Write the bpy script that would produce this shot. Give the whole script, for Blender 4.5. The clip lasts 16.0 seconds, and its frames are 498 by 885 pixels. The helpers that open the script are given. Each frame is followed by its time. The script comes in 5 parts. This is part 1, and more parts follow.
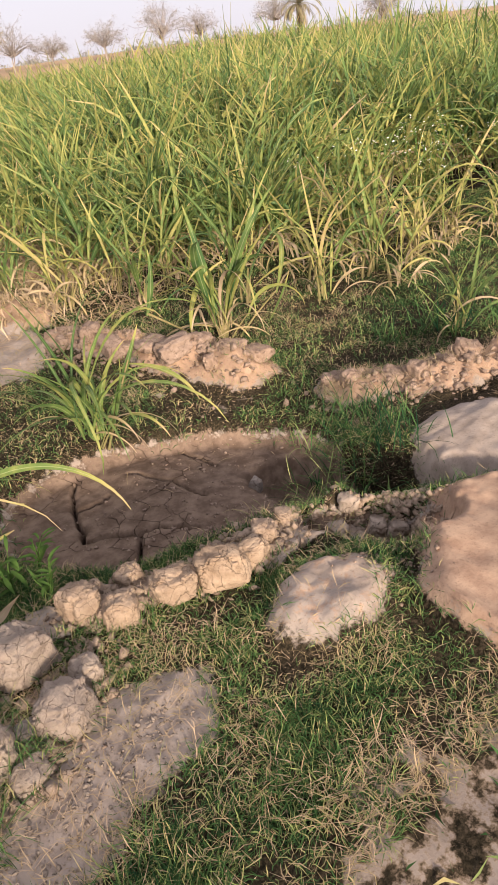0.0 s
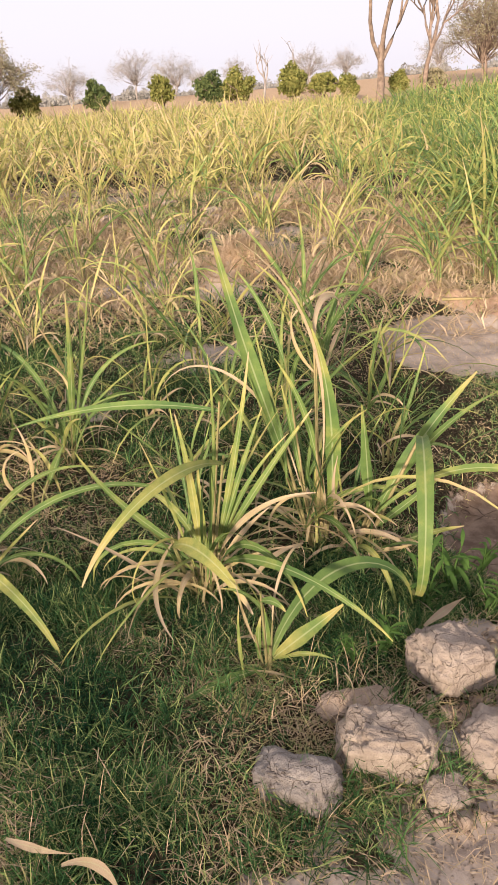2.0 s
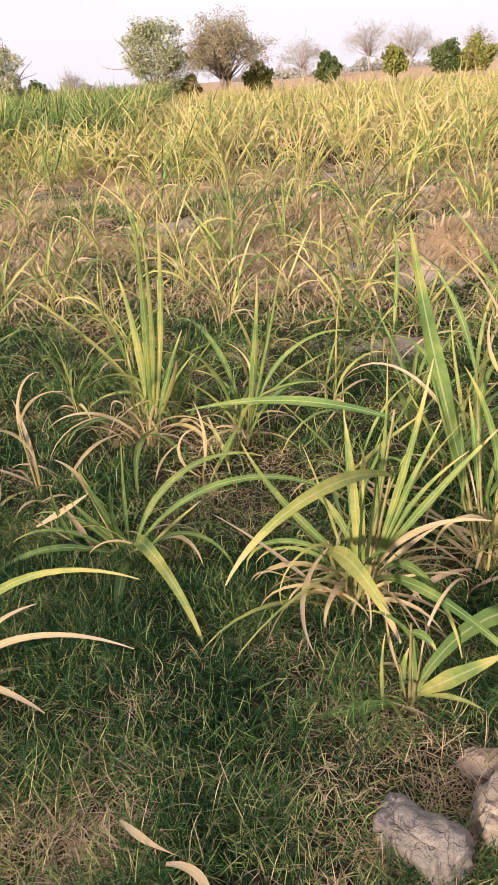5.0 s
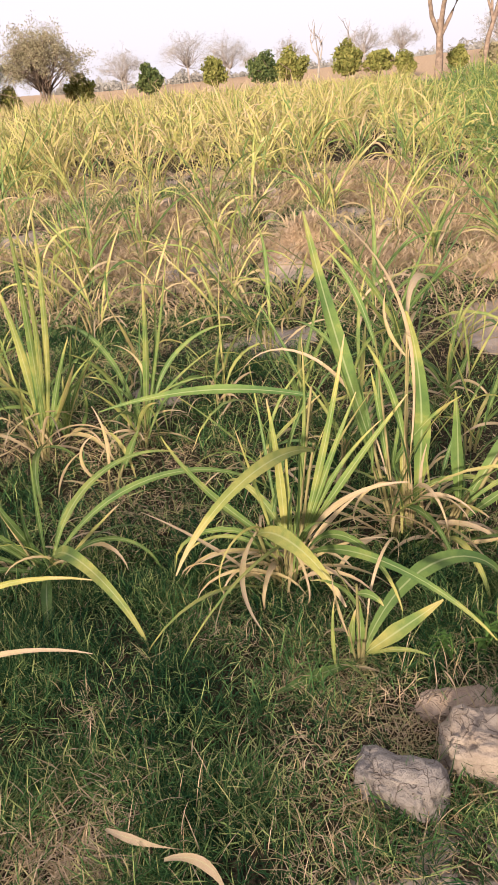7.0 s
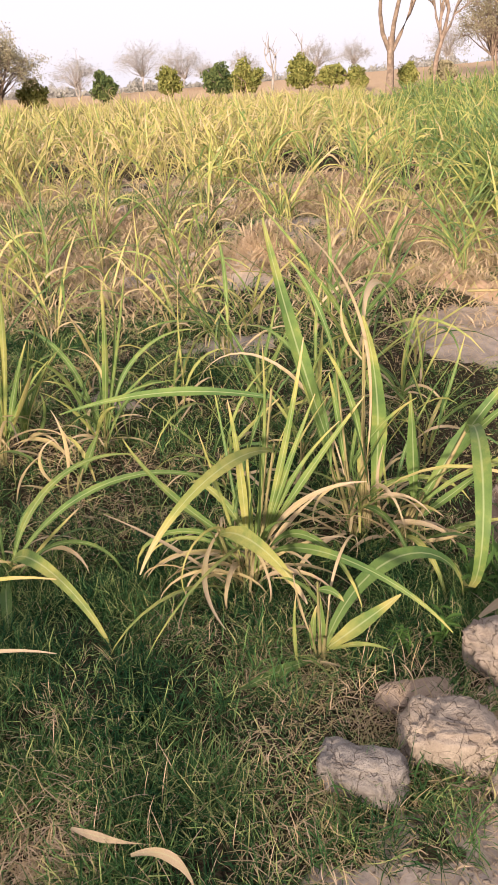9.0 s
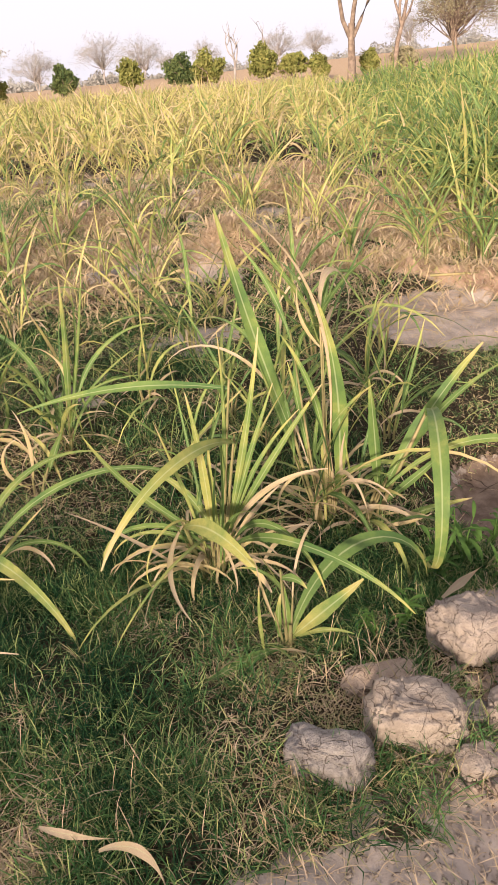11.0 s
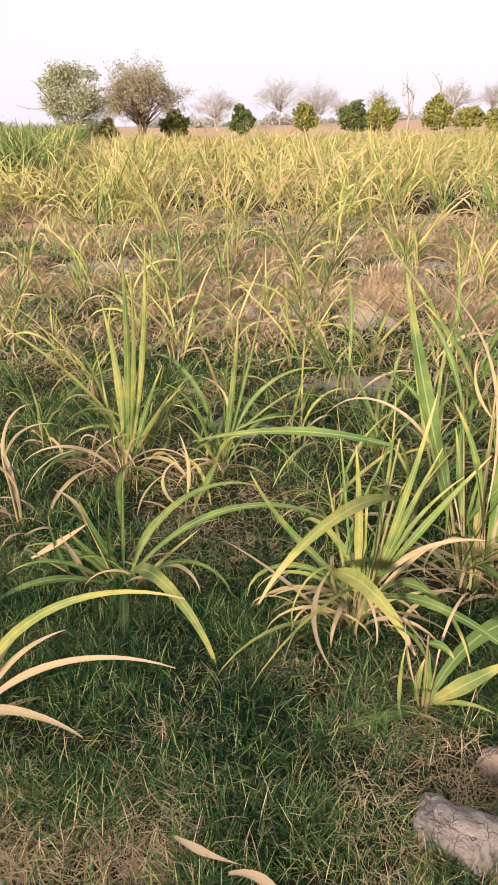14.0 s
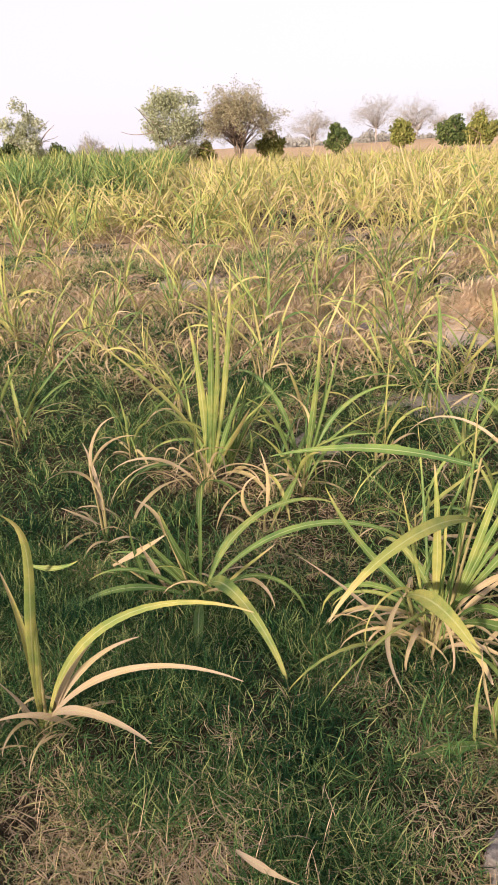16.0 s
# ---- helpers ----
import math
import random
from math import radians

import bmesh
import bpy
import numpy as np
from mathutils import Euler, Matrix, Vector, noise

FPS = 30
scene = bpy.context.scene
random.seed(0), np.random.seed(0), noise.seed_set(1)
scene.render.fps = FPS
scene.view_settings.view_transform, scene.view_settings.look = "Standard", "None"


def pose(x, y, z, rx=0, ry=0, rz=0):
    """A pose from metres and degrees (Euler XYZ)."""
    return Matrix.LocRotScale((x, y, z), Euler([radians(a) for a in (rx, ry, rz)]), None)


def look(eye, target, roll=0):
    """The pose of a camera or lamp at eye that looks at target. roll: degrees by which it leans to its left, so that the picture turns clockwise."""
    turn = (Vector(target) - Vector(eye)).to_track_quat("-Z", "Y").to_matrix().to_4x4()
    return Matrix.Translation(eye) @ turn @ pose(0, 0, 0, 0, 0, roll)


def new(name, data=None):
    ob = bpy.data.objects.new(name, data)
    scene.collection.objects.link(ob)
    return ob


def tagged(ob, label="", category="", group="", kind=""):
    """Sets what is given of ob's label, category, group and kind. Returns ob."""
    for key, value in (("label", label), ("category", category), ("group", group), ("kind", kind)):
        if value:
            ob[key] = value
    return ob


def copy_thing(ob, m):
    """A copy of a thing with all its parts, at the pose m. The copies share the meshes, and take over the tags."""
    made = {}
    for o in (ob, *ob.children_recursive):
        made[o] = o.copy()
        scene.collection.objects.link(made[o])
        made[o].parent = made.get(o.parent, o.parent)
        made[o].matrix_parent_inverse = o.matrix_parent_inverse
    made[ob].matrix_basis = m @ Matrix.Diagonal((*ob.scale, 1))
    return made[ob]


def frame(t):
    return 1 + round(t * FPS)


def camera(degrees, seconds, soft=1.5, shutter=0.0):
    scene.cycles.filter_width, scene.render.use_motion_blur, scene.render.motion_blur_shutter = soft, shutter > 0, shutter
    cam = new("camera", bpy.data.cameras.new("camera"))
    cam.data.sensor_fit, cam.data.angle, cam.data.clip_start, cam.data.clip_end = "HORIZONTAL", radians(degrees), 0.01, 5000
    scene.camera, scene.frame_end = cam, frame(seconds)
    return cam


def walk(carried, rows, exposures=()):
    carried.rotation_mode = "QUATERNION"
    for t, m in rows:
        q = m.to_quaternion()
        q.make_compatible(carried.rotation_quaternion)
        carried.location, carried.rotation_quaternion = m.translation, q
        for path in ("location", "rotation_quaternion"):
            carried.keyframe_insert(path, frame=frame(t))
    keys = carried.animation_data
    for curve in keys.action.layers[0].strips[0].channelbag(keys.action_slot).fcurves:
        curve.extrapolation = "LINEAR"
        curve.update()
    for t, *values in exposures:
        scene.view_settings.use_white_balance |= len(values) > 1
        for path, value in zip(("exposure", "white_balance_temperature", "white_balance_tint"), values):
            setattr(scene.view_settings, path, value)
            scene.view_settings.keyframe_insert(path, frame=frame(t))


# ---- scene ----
cam = camera(39.6, 16.0, soft=0.8)
PATH = [
    (0, (0.422, -0.153, 1.543), (1.429, 1.275, 0.572), -6.6),
    (0.5, (0.376, -0.134, 1.563), (1.307, 1.374, 0.636), -6.7),
    (1, (0.259, -0.081, 1.561), (0.889, 1.594, 0.667), -6.8),
    (1.5, (0.141, -0.007, 1.539), (0.413, 1.776, 0.674), -5.2),
    (2, (0.138, 0.102, 1.492), (0.149, 1.889, 0.594), -3.0),
    (2.5, (0.173, 0.136, 1.532), (-0.084, 1.927, 0.679), -0.4),
    (3, (0.18, 0.165, 1.532), (-0.247, 1.92, 0.671), 0.2),
    (3.2, (0.176, 0.184, 1.52), (-0.285, 1.91, 0.62), -0.6),
    (5.3, (0.185, 0.24, 1.505), (-0.327, 1.937, 0.578), -4.2),
    (5.5, (0.178, 0.234, 1.503), (-0.303, 1.943, 0.582), -4.3),
    (6, (0.128, 0.218, 1.49), (-0.219, 1.962, 0.575), -4.0),
    (6.5, (0.056, 0.193, 1.479), (-0.17, 1.936, 0.525), -5.4),
    (7, (0.007, 0.165, 1.471), (-0.121, 1.932, 0.542), -4.4),
    (7.5, (-0.024, 0.148, 1.47), (-0.148, 1.924, 0.559), -3.5),
    (8, (-0.009, 0.133, 1.468), (-0.042, 1.902, 0.536), -2.6),
    (8.5, (-0.016, 0.127, 1.468), (-0.039, 1.896, 0.536), -2.4),
    (9, (-0.008, 0.126, 1.466), (-0.009, 1.905, 0.553), -2.8),
    (9.2, (0.005, 0.133, 1.455), (0.052, 1.907, 0.533), -2.8),
    (11.3, (0.045, 0.116, 1.462), (0.1, 1.882, 0.525), -4.4),
    (11.5, (0.037, 0.112, 1.458), (0.062, 1.887, 0.536), -4.2),
    (12, (0.039, 0.102, 1.47), (0.0, 1.882, 0.559), -5.5),
    (12.5, (0.024, 0.101, 1.469), (-0.006, 1.862, 0.522), -4.6),
    (13, (-0.024, 0.078, 1.504), (-0.182, 1.882, 0.656), -3.3),
    (13.5, (-0.067, 0.078, 1.511), (-0.299, 1.882, 0.679), -1.1),
    (14, (-0.093, 0.061, 1.537), (-0.373, 1.857, 0.704), -0.4),
    (14.5, (-0.121, 0.045, 1.552), (-0.518, 1.838, 0.761), -1.1),
    (15, (-0.116, 0.034, 1.548), (-0.544, 1.818, 0.753), -1.1),
    (15.5, (-0.102, 0.044, 1.538), (-0.552, 1.827, 0.751), -2.2),
    (16, (-0.052, 0.061, 1.536), (-0.586, 1.821, 0.752), -2.3),
]
walk(cam, [(t, look(e, g, r)) for t, e, g, r in PATH], exposures=[(0.0, 1.02, 6250, 18), (1.5, 1.10, 6250, 18), (3.0, 1.22, 6250, 18), (16.0, 1.22, 6250, 18)])

# ---- world, sun ----
SUN_EL, SUN_AZ = 15.0, 198.0  # degrees above the horizon; compass turn from +y, clockwise
world = bpy.data.worlds.new("hazy_evening_sky")
scene.world = world
world.use_nodes = True
wn = world.node_tree
sky = wn.nodes.new("ShaderNodeTexSky")
sky.sky_type = 'NISHITA'
sky.sun_disc = False
sky.sun_elevation = radians(SUN_EL)
sky.sun_rotation = radians(SUN_AZ)
sky.air_density, sky.dust_density, sky.ozone_density = 1.0, 3.0, 1.0
veil = wn.nodes.new("ShaderNodeMix")  # thin white haze over the whole sky
veil.data_type = 'RGBA'
veil.inputs[0].default_value = 0.84
wn.links.new(sky.outputs[0], veil.inputs[6])
veil.inputs[7].default_value = (6.9, 6.6, 6.75, 1)
wn.links.new(veil.outputs[2], wn.nodes["Background"].inputs[0])
wn.nodes["Background"].inputs[1].default_value = 0.070

sun_data = bpy.data.lights.new("sun", 'SUN')
sun_data.energy, sun_data.angle, sun_data.color = 4.7, radians(7.0), (1.0, 0.84, 0.63)
sun = new("sun", sun_data)
sa, se = radians(SUN_AZ), radians(SUN_EL)
sun_from = Vector((math.sin(sa) * math.cos(se), math.cos(sa) * math.cos(se), math.sin(se)))
sun.matrix_world = look(sun_from * 30, (0, 0, 0))


# ---- materials ----
class Nodes:
    """A small builder for node materials."""

    def __init__(self, name):
        self.mat = bpy.data.materials.new(name)
        self.mat.use_nodes = True
        self.tree = self.mat.node_tree
        self.tree.nodes.clear()

    def node(self, kind, **values):
        n = self.tree.nodes.new(kind)
        for key, value in values.items():
            if key == "op":
                n.operation = value
            elif key == "blend":
                n.blend_type = value
            elif key == "attr":
                n.attribute_name = value
            elif key == "feature":
                n.feature = value
            else:
                self.put(n.inputs[key.replace("_", " ")], value)
        return n

    def put(self, socket, value):
        if isinstance(value, bpy.types.NodeSocket):
            self.tree.links.new(value, socket)
        elif isinstance(value, tuple) and len(value) == 3 and socket.type == 'RGBA':
            socket.default_value = (*value, 1)
        else:
            socket.default_value = value

    def coords(self, scale=1.0):
        return self.node("ShaderNodeNewGeometry").outputs["Position"]

    def noise(self, scale, detail=4.0, rough=0.55, vector=None):
        n = self.node("ShaderNodeTexNoise", Scale=scale, Detail=detail, Roughness=rough)
        self.put(n.inputs["Vector"], vector or self.coords())
        return n.outputs["Fac"]

    def remap(self, value, a, b, c=0.0, d=1.0):
        n = self.node("ShaderNodeMapRange")
        for key, v in zip(("Value", "From Min", "From Max", "To Min", "To Max"), (value, a, b, c, d)):
            self.put(n.inputs[key], v)
        return n.outputs[0]

    def math(self, op, a, b=0.0):
        n = self.node("ShaderNodeMath", op=op)
        self.put(n.inputs[0], a)
        self.put(n.inputs[1], b)
        return n.outputs[0]

    def mix(self, fac, a, b, blend='MIX'):
        n = self.tree.nodes.new("ShaderNodeMix")
        n.data_type, n.blend_type = 'RGBA', blend
        self.put(n.inputs[0], fac)
        self.put(n.inputs[6], a)
        self.put(n.inputs[7], b)
        return n.outputs[2]

    def attr(self, name):
        return self.node("ShaderNodeAttribute", attr=name).outputs["Fac"]

    def bump(self, height, strength, distance, normal=None):
        n = self.node("ShaderNodeBump", Strength=strength, Distance=distance, Height=height)
        if normal:
            self.put(n.inputs["Normal"], normal)
        return n.outputs[0]

    def done(self, color, rough=0.8, normal=None, translucent=0.0, specular=0.3):
        p = self.node("ShaderNodeBsdfPrincipled", Roughness=rough)
        self.put(p.inputs["Base Color"], color)
        self.put(p.inputs["Specular IOR Level"], specular)
        if normal:
            self.put(p.inputs["Normal"], normal)
        out = p.outputs[0]
        if translucent:
            tr = self.node("ShaderNodeBsdfTranslucent")
            self.put(tr.inputs["Color"], color)
            m = self.node("ShaderNodeMixShader", Fac=translucent)
            self.put(m.inputs[1], out)
            self.put(m.inputs[2], tr.outputs[0])
            out = m.outputs[0]
        o = self.node("ShaderNodeOutputMaterial")
        self.put(o.inputs[0], out)
        return self.mat


def cane_material(name):
    """Blade: green, yellowed or dry by its tone; pale midrib; browning towards the tip."""
    k = Nodes(name)
    uv = k.node("ShaderNodeSeparateXYZ", Vector=k.node("ShaderNodeUVMap").outputs[0])
    across, along = uv.outputs[0], uv.outputs[1]
    tone = k.attr("tone")
    blotch = k.noise(9.0, 5.0, 0.6)
    tone2 = k.math('ADD', tone, k.remap(blotch, 0.35, 0.7, -0.12, 0.16))
    tip = k.remap(along, 0.72, 1.0, 0.0, 0.55)
    tone3 = k.math('ADD', tone2, k.math('MULTIPLY', tip, k.remap(k.noise(3.0), 0.4, 0.6)))
    ramp = k.node("ShaderNodeValToRGB", Fac=tone3)
    cr = ramp.color_ramp
    cr.elements[0].position, cr.elements[0].color = 0.0, (0.058, 0.118, 0.038, 1)
    cr.elements[1].position, cr.elements[1].color = 1.0, (0.46, 0.35, 0.24, 1)
    for at, col in ((0.25, (0.145, 0.215, 0.058)), (0.5, (0.37, 0.35, 0.105)), (0.72, (0.46, 0.36, 0.17))):
        cr.elements.new(at).color = (*col, 1)
    rib = k.remap(k.math('ABSOLUTE', k.math('SUBTRACT', across, 0.5)), 0.025, 0.075, 0.38, 0.0)
    color = k.mix(rib, ramp.outputs[0], (0.50, 0.52, 0.30))
    streak = k.node("ShaderNodeTexWave", Scale=14.0, Distortion=1.0)
    comb = k.node("ShaderNodeCombineXYZ", X=across)
    k.put(streak.inputs["Vector"], comb.outputs[0])
    color = k.mix(k.remap(streak.outputs["Fac"], 0, 1, 0.0, 0.22), color, (0.30, 0.33, 0.12), 'MULTIPLY')
    return k.done(color, rough=0.45, translucent=0.26, specular=0.14, normal=k.bump(streak.outputs["Fac"], 0.25, 0.002))


def grass_material():
    k = Nodes("short_grass_blades")
    tone = k.attr("tone")
    ramp = k.node("ShaderNodeValToRGB", Fac=k.math('ADD', tone, k.remap(k.noise(3.0), 0.3, 0.7, -0.12, 0.12)))
    cr = ramp.color_ramp
    # the dark bluish end paints shade low in the turf into the blades
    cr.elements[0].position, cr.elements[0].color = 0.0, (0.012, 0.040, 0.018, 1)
    cr.elements[1].position, cr.elements[1].color = 1.0, (0.47, 0.35, 0.235, 1)
    for at, col in ((0.25, (0.075, 0.15, 0.045)), (0.5, (0.27, 0.31, 0.11)), (0.75, (0.37, 0.275, 0.15))):
        cr.elements.new(at).color = (*col, 1)
    return k.done(ramp.outputs[0], rough=0.7, translucent=0.05, specular=0.03)


def ground_material():
    """Loam: pale dry crust, grassy litter darkened as if shaded, damp cracked silt, ochre bank and straw, by the
    ground's own masks.
    """
    k = Nodes("field_soil")
    big, fine, grit = k.noise(1.6, 5.0), k.noise(14.0, 6.0, 0.6), k.noise(90.0, 4.0, 0.65)
    dry = k.mix(k.remap(fine, 0.35, 0.65), (0.27, 0.215, 0.17), (0.40, 0.33, 0.27))
    dry = k.mix(k.remap(big, 0.4, 0.65, 0.0, 0.55), dry, (0.30, 0.265, 0.235))
    # soil under the grass, nearly black to paint the shade between blades
    shaded_litter = k.mix(k.remap(grit, 0.4, 0.65), (0.014, 0.012, 0.008), (0.062, 0.048, 0.029))
    mud = k.mix(k.remap(fine, 0.38, 0.66), (0.115, 0.08, 0.058), (0.22, 0.16, 0.118))
    ochre = k.mix(k.remap(fine, 0.36, 0.66), (0.29, 0.19, 0.132), (0.42, 0.295, 0.205))
    straw = k.mix(k.remap(grit, 0.35, 0.65), (0.27, 0.18, 0.11), (0.52, 0.385, 0.25))
    wob = k.math('ADD', k.remap(fine, 0.3, 0.7, -0.34, 0.34), k.remap(grit, 0.3, 0.7, -0.10, 0.10))
    color = dry
    for name, tint in (("straw", straw), ("grassy", shaded_litter), ("mud", mud), ("ochre", ochre)):
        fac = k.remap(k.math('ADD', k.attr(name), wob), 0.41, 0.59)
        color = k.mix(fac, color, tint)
    color = k.mix(k.remap(grit, 0.55, 0.75, 0.0, 0.5), color, (0.12, 0.085, 0.06))
    vor = k.node("ShaderNodeTexVoronoi", feature='DISTANCE_TO_EDGE', Scale=9.0)
    warp = k.node("ShaderNodeTexNoise", Scale=5.0, Detail=3.0)
    k.put(warp.inputs["Vector"], k.coords())
    k.put(vor.inputs["Vector"], k.mix(0.12, k.coords(), warp.outputs["Color"], 'ADD'))
    crack = k.remap(vor.outputs["Distance"], 0.0, 0.018, 0.0, 1.0)
    shown = k.math('MULTIPLY', k.attr("mud"), k.remap(k.noise(2.3), 0.52, 0.60))
    crack = k.math('MAXIMUM', crack, k.math('SUBTRACT', 1.0, shown))
    # shade inside the cracks, put into the colour as a dark tint
    color = k.mix(k.remap(crack, 0.0, 1.0, 0.75, 0.0), color, (0.05, 0.035, 0.028))
    color = k.mix(k.remap(k.attr("split"), 0.25, 0.6), color, (0.045, 0.03, 0.024))
    h = k.math('ADD', k.math('MULTIPLY', fine, 0.7), k.math('MULTIPLY', grit, 0.7))
    n = k.bump(h, 0.45, 0.006)
    n = k.bump(crack, 0.8, 0.02, n)
    return k.done(color, rough=0.95, normal=n, specular=0.03)


def clod_material(name, a, b):
    k = Nodes(name)
    fine, grit = k.noise(22.0, 6.0, 0.6), k.noise(120.0, 4.0, 0.65)
    rnd = k.node("ShaderNodeObjectInfo").outputs["Random"]
    color = k.mix(k.remap(fine, 0.35, 0.65), a, b)
    color = k.mix(k.remap(rnd, 0, 1, 0.0, 0.35), color, (0.30, 0.245, 0.21))
    color = k.mix(k.remap(grit, 0.55, 0.75, 0.0, 0.45), color, (0.16, 0.115, 0.085))
    vor = k.node("ShaderNodeTexVoronoi", feature='DISTANCE_TO_EDGE', Scale=16.0)
    warp = k.node("ShaderNodeTexNoise", Scale=14.0, Detail=3.0)
    k.put(warp.inputs["Vector"], k.coords())
    k.put(vor.inputs["Vector"], k.mix(0.07, k.coords(), warp.outputs["Color"], 'ADD'))
    crack = k.math('MAXIMUM', k.remap(vor.outputs["Distance"], 0.0, 0.02), k.remap(k.noise(7.0), 0.40, 0.33))
    color = k.mix(k.remap(crack, 0, 1, 0.75, 0.0), color, (0.09, 0.065, 0.05))
    n = k.bump(k.math('ADD', k.math('MULTIPLY', fine, 0.6), k.math('MULTIPLY', grit, 0.8)), 0.9, 0.010)
    n = k.bump(crack, 0.6, 0.006, n)
    return k.done(color, rough=0.95, normal=n, specular=0.04)


def bark_material(name, a, b):
    k = Nodes(name)
    c = k.mix(k.remap(k.noise(4.0, 5.0), 0.35, 0.65), a, b)
    return k.done(c, rough=0.9, normal=k.bump(k.noise(12.0, 5.0), 0.6, 0.05))


def foliage_material(name, a, b, translucent=0.3):
    k = Nodes(name)
    rnd = k.node("ShaderNodeNewGeometry").outputs["Random Per Island"]
    c = k.mix(rnd, a, b)
    c = k.mix(k.remap(k.noise(0.9, 3.0), 0.35, 0.65, 0.0, 0.5), c, a)
    return k.done(c, rough=0.7, translucent=translucent, specular=0.06)


M_CANE = cane_material("sugarcane_blade")
M_GRASS = grass_material()
M_GROUND = ground_material()
M_CLOD = clod_material("dried_earth_clod", (0.25, 0.20, 0.157), (0.38, 0.315, 0.25))
M_CLOD_WARM = clod_material("ochre_earth_clod", (0.28, 0.20, 0.135), (0.42, 0.32, 0.225))
M_CLOD_GREY = clod_material("grey_earth_clod", (0.17, 0.15, 0.135), (0.30, 0.265, 0.23))
M_CLOD_RED = clod_material("reddish_earth_clod", (0.22, 0.15, 0.108), (0.34, 0.25, 0.185))
M_STALK = bark_material("cane_stalk_sheath", (0.13, 0.13, 0.045), (0.29, 0.23, 0.11))
M_BARK = bark_material("grey_brown_bark", (0.12, 0.086, 0.064), (0.25, 0.185, 0.14))
# dry bark, lightened and greyed so its colour carries the distance haze
M_TWIG = bark_material("hazed_dry_twig_bark", (0.21, 0.18, 0.16), (0.33, 0.295, 0.265))
M_CITRUS = foliage_material("citrus_leaf", (0.12, 0.135, 0.035), (0.33, 0.31, 0.10))
M_CITRUS_DARK = foliage_material("dark_citrus_leaf", (0.05, 0.08, 0.03), (0.16, 0.185, 0.065))
M_PALE = foliage_material("pale_poplar_leaf", (0.20, 0.215, 0.115), (0.48, 0.48, 0.32))
M_ACACIA = foliage_material("dusty_acacia_leaf", (0.20, 0.18, 0.11), (0.38, 0.33, 0.21))
# grey-brown dry foliage with the far haze put into its colour
M_HAZY = foliage_material("hazed_dry_scrub_leaf", (0.235, 0.225, 0.20), (0.36, 0.345, 0.315))
M_WEED = foliage_material("weed_leaf", (0.05, 0.115, 0.025), (0.12, 0.20, 0.05))
M_FLOWER = foliage_material("white_weed_flower", (0.72, 0.72, 0.66), (0.82, 0.82, 0.78), 0.2)
G, Y, D = 0.14, 0.36, 0.90  # blade tones: green, yellowing, dry


# ---- mesh helpers ----
def mesh_from(name, verts, faces, material, uv=None, smooth=True, **fields):
    """A mesh from arrays: verts (n, 3), faces (m, k), one uv a vertex, and float fields a vertex."""
    me = bpy.data.meshes.new(name)
    verts, faces = np.asarray(verts, np.float32), np.asarray(faces, np.int32)
    m, k = faces.shape
    me.vertices.add(len(verts))
    me.vertices.foreach_set("co", verts.ravel())
    me.loops.add(m * k)
    me.loops.foreach_set("vertex_index", faces.ravel())
    me.polygons.add(m)
    me.polygons.foreach_set("loop_start", np.arange(m, dtype=np.int32) * k)
    me.polygons.foreach_set("loop_total", np.full(m, k, np.int32))
    if smooth:
        me.polygons.foreach_set("use_smooth", np.ones(m, bool))
    if uv is not None:
        layer = me.uv_layers.new(name="UVMap")
        layer.data.foreach_set("uv", np.asarray(uv, np.float32)[faces.ravel()].ravel())
    for key, values in fields.items():
        a = me.attributes.new(key, 'FLOAT', 'POINT')
        a.data.foreach_set("value", np.asarray(values, np.float32))
    me.materials.append(material)
    me.update(calc_edges=True)
    me.validate()
    return me


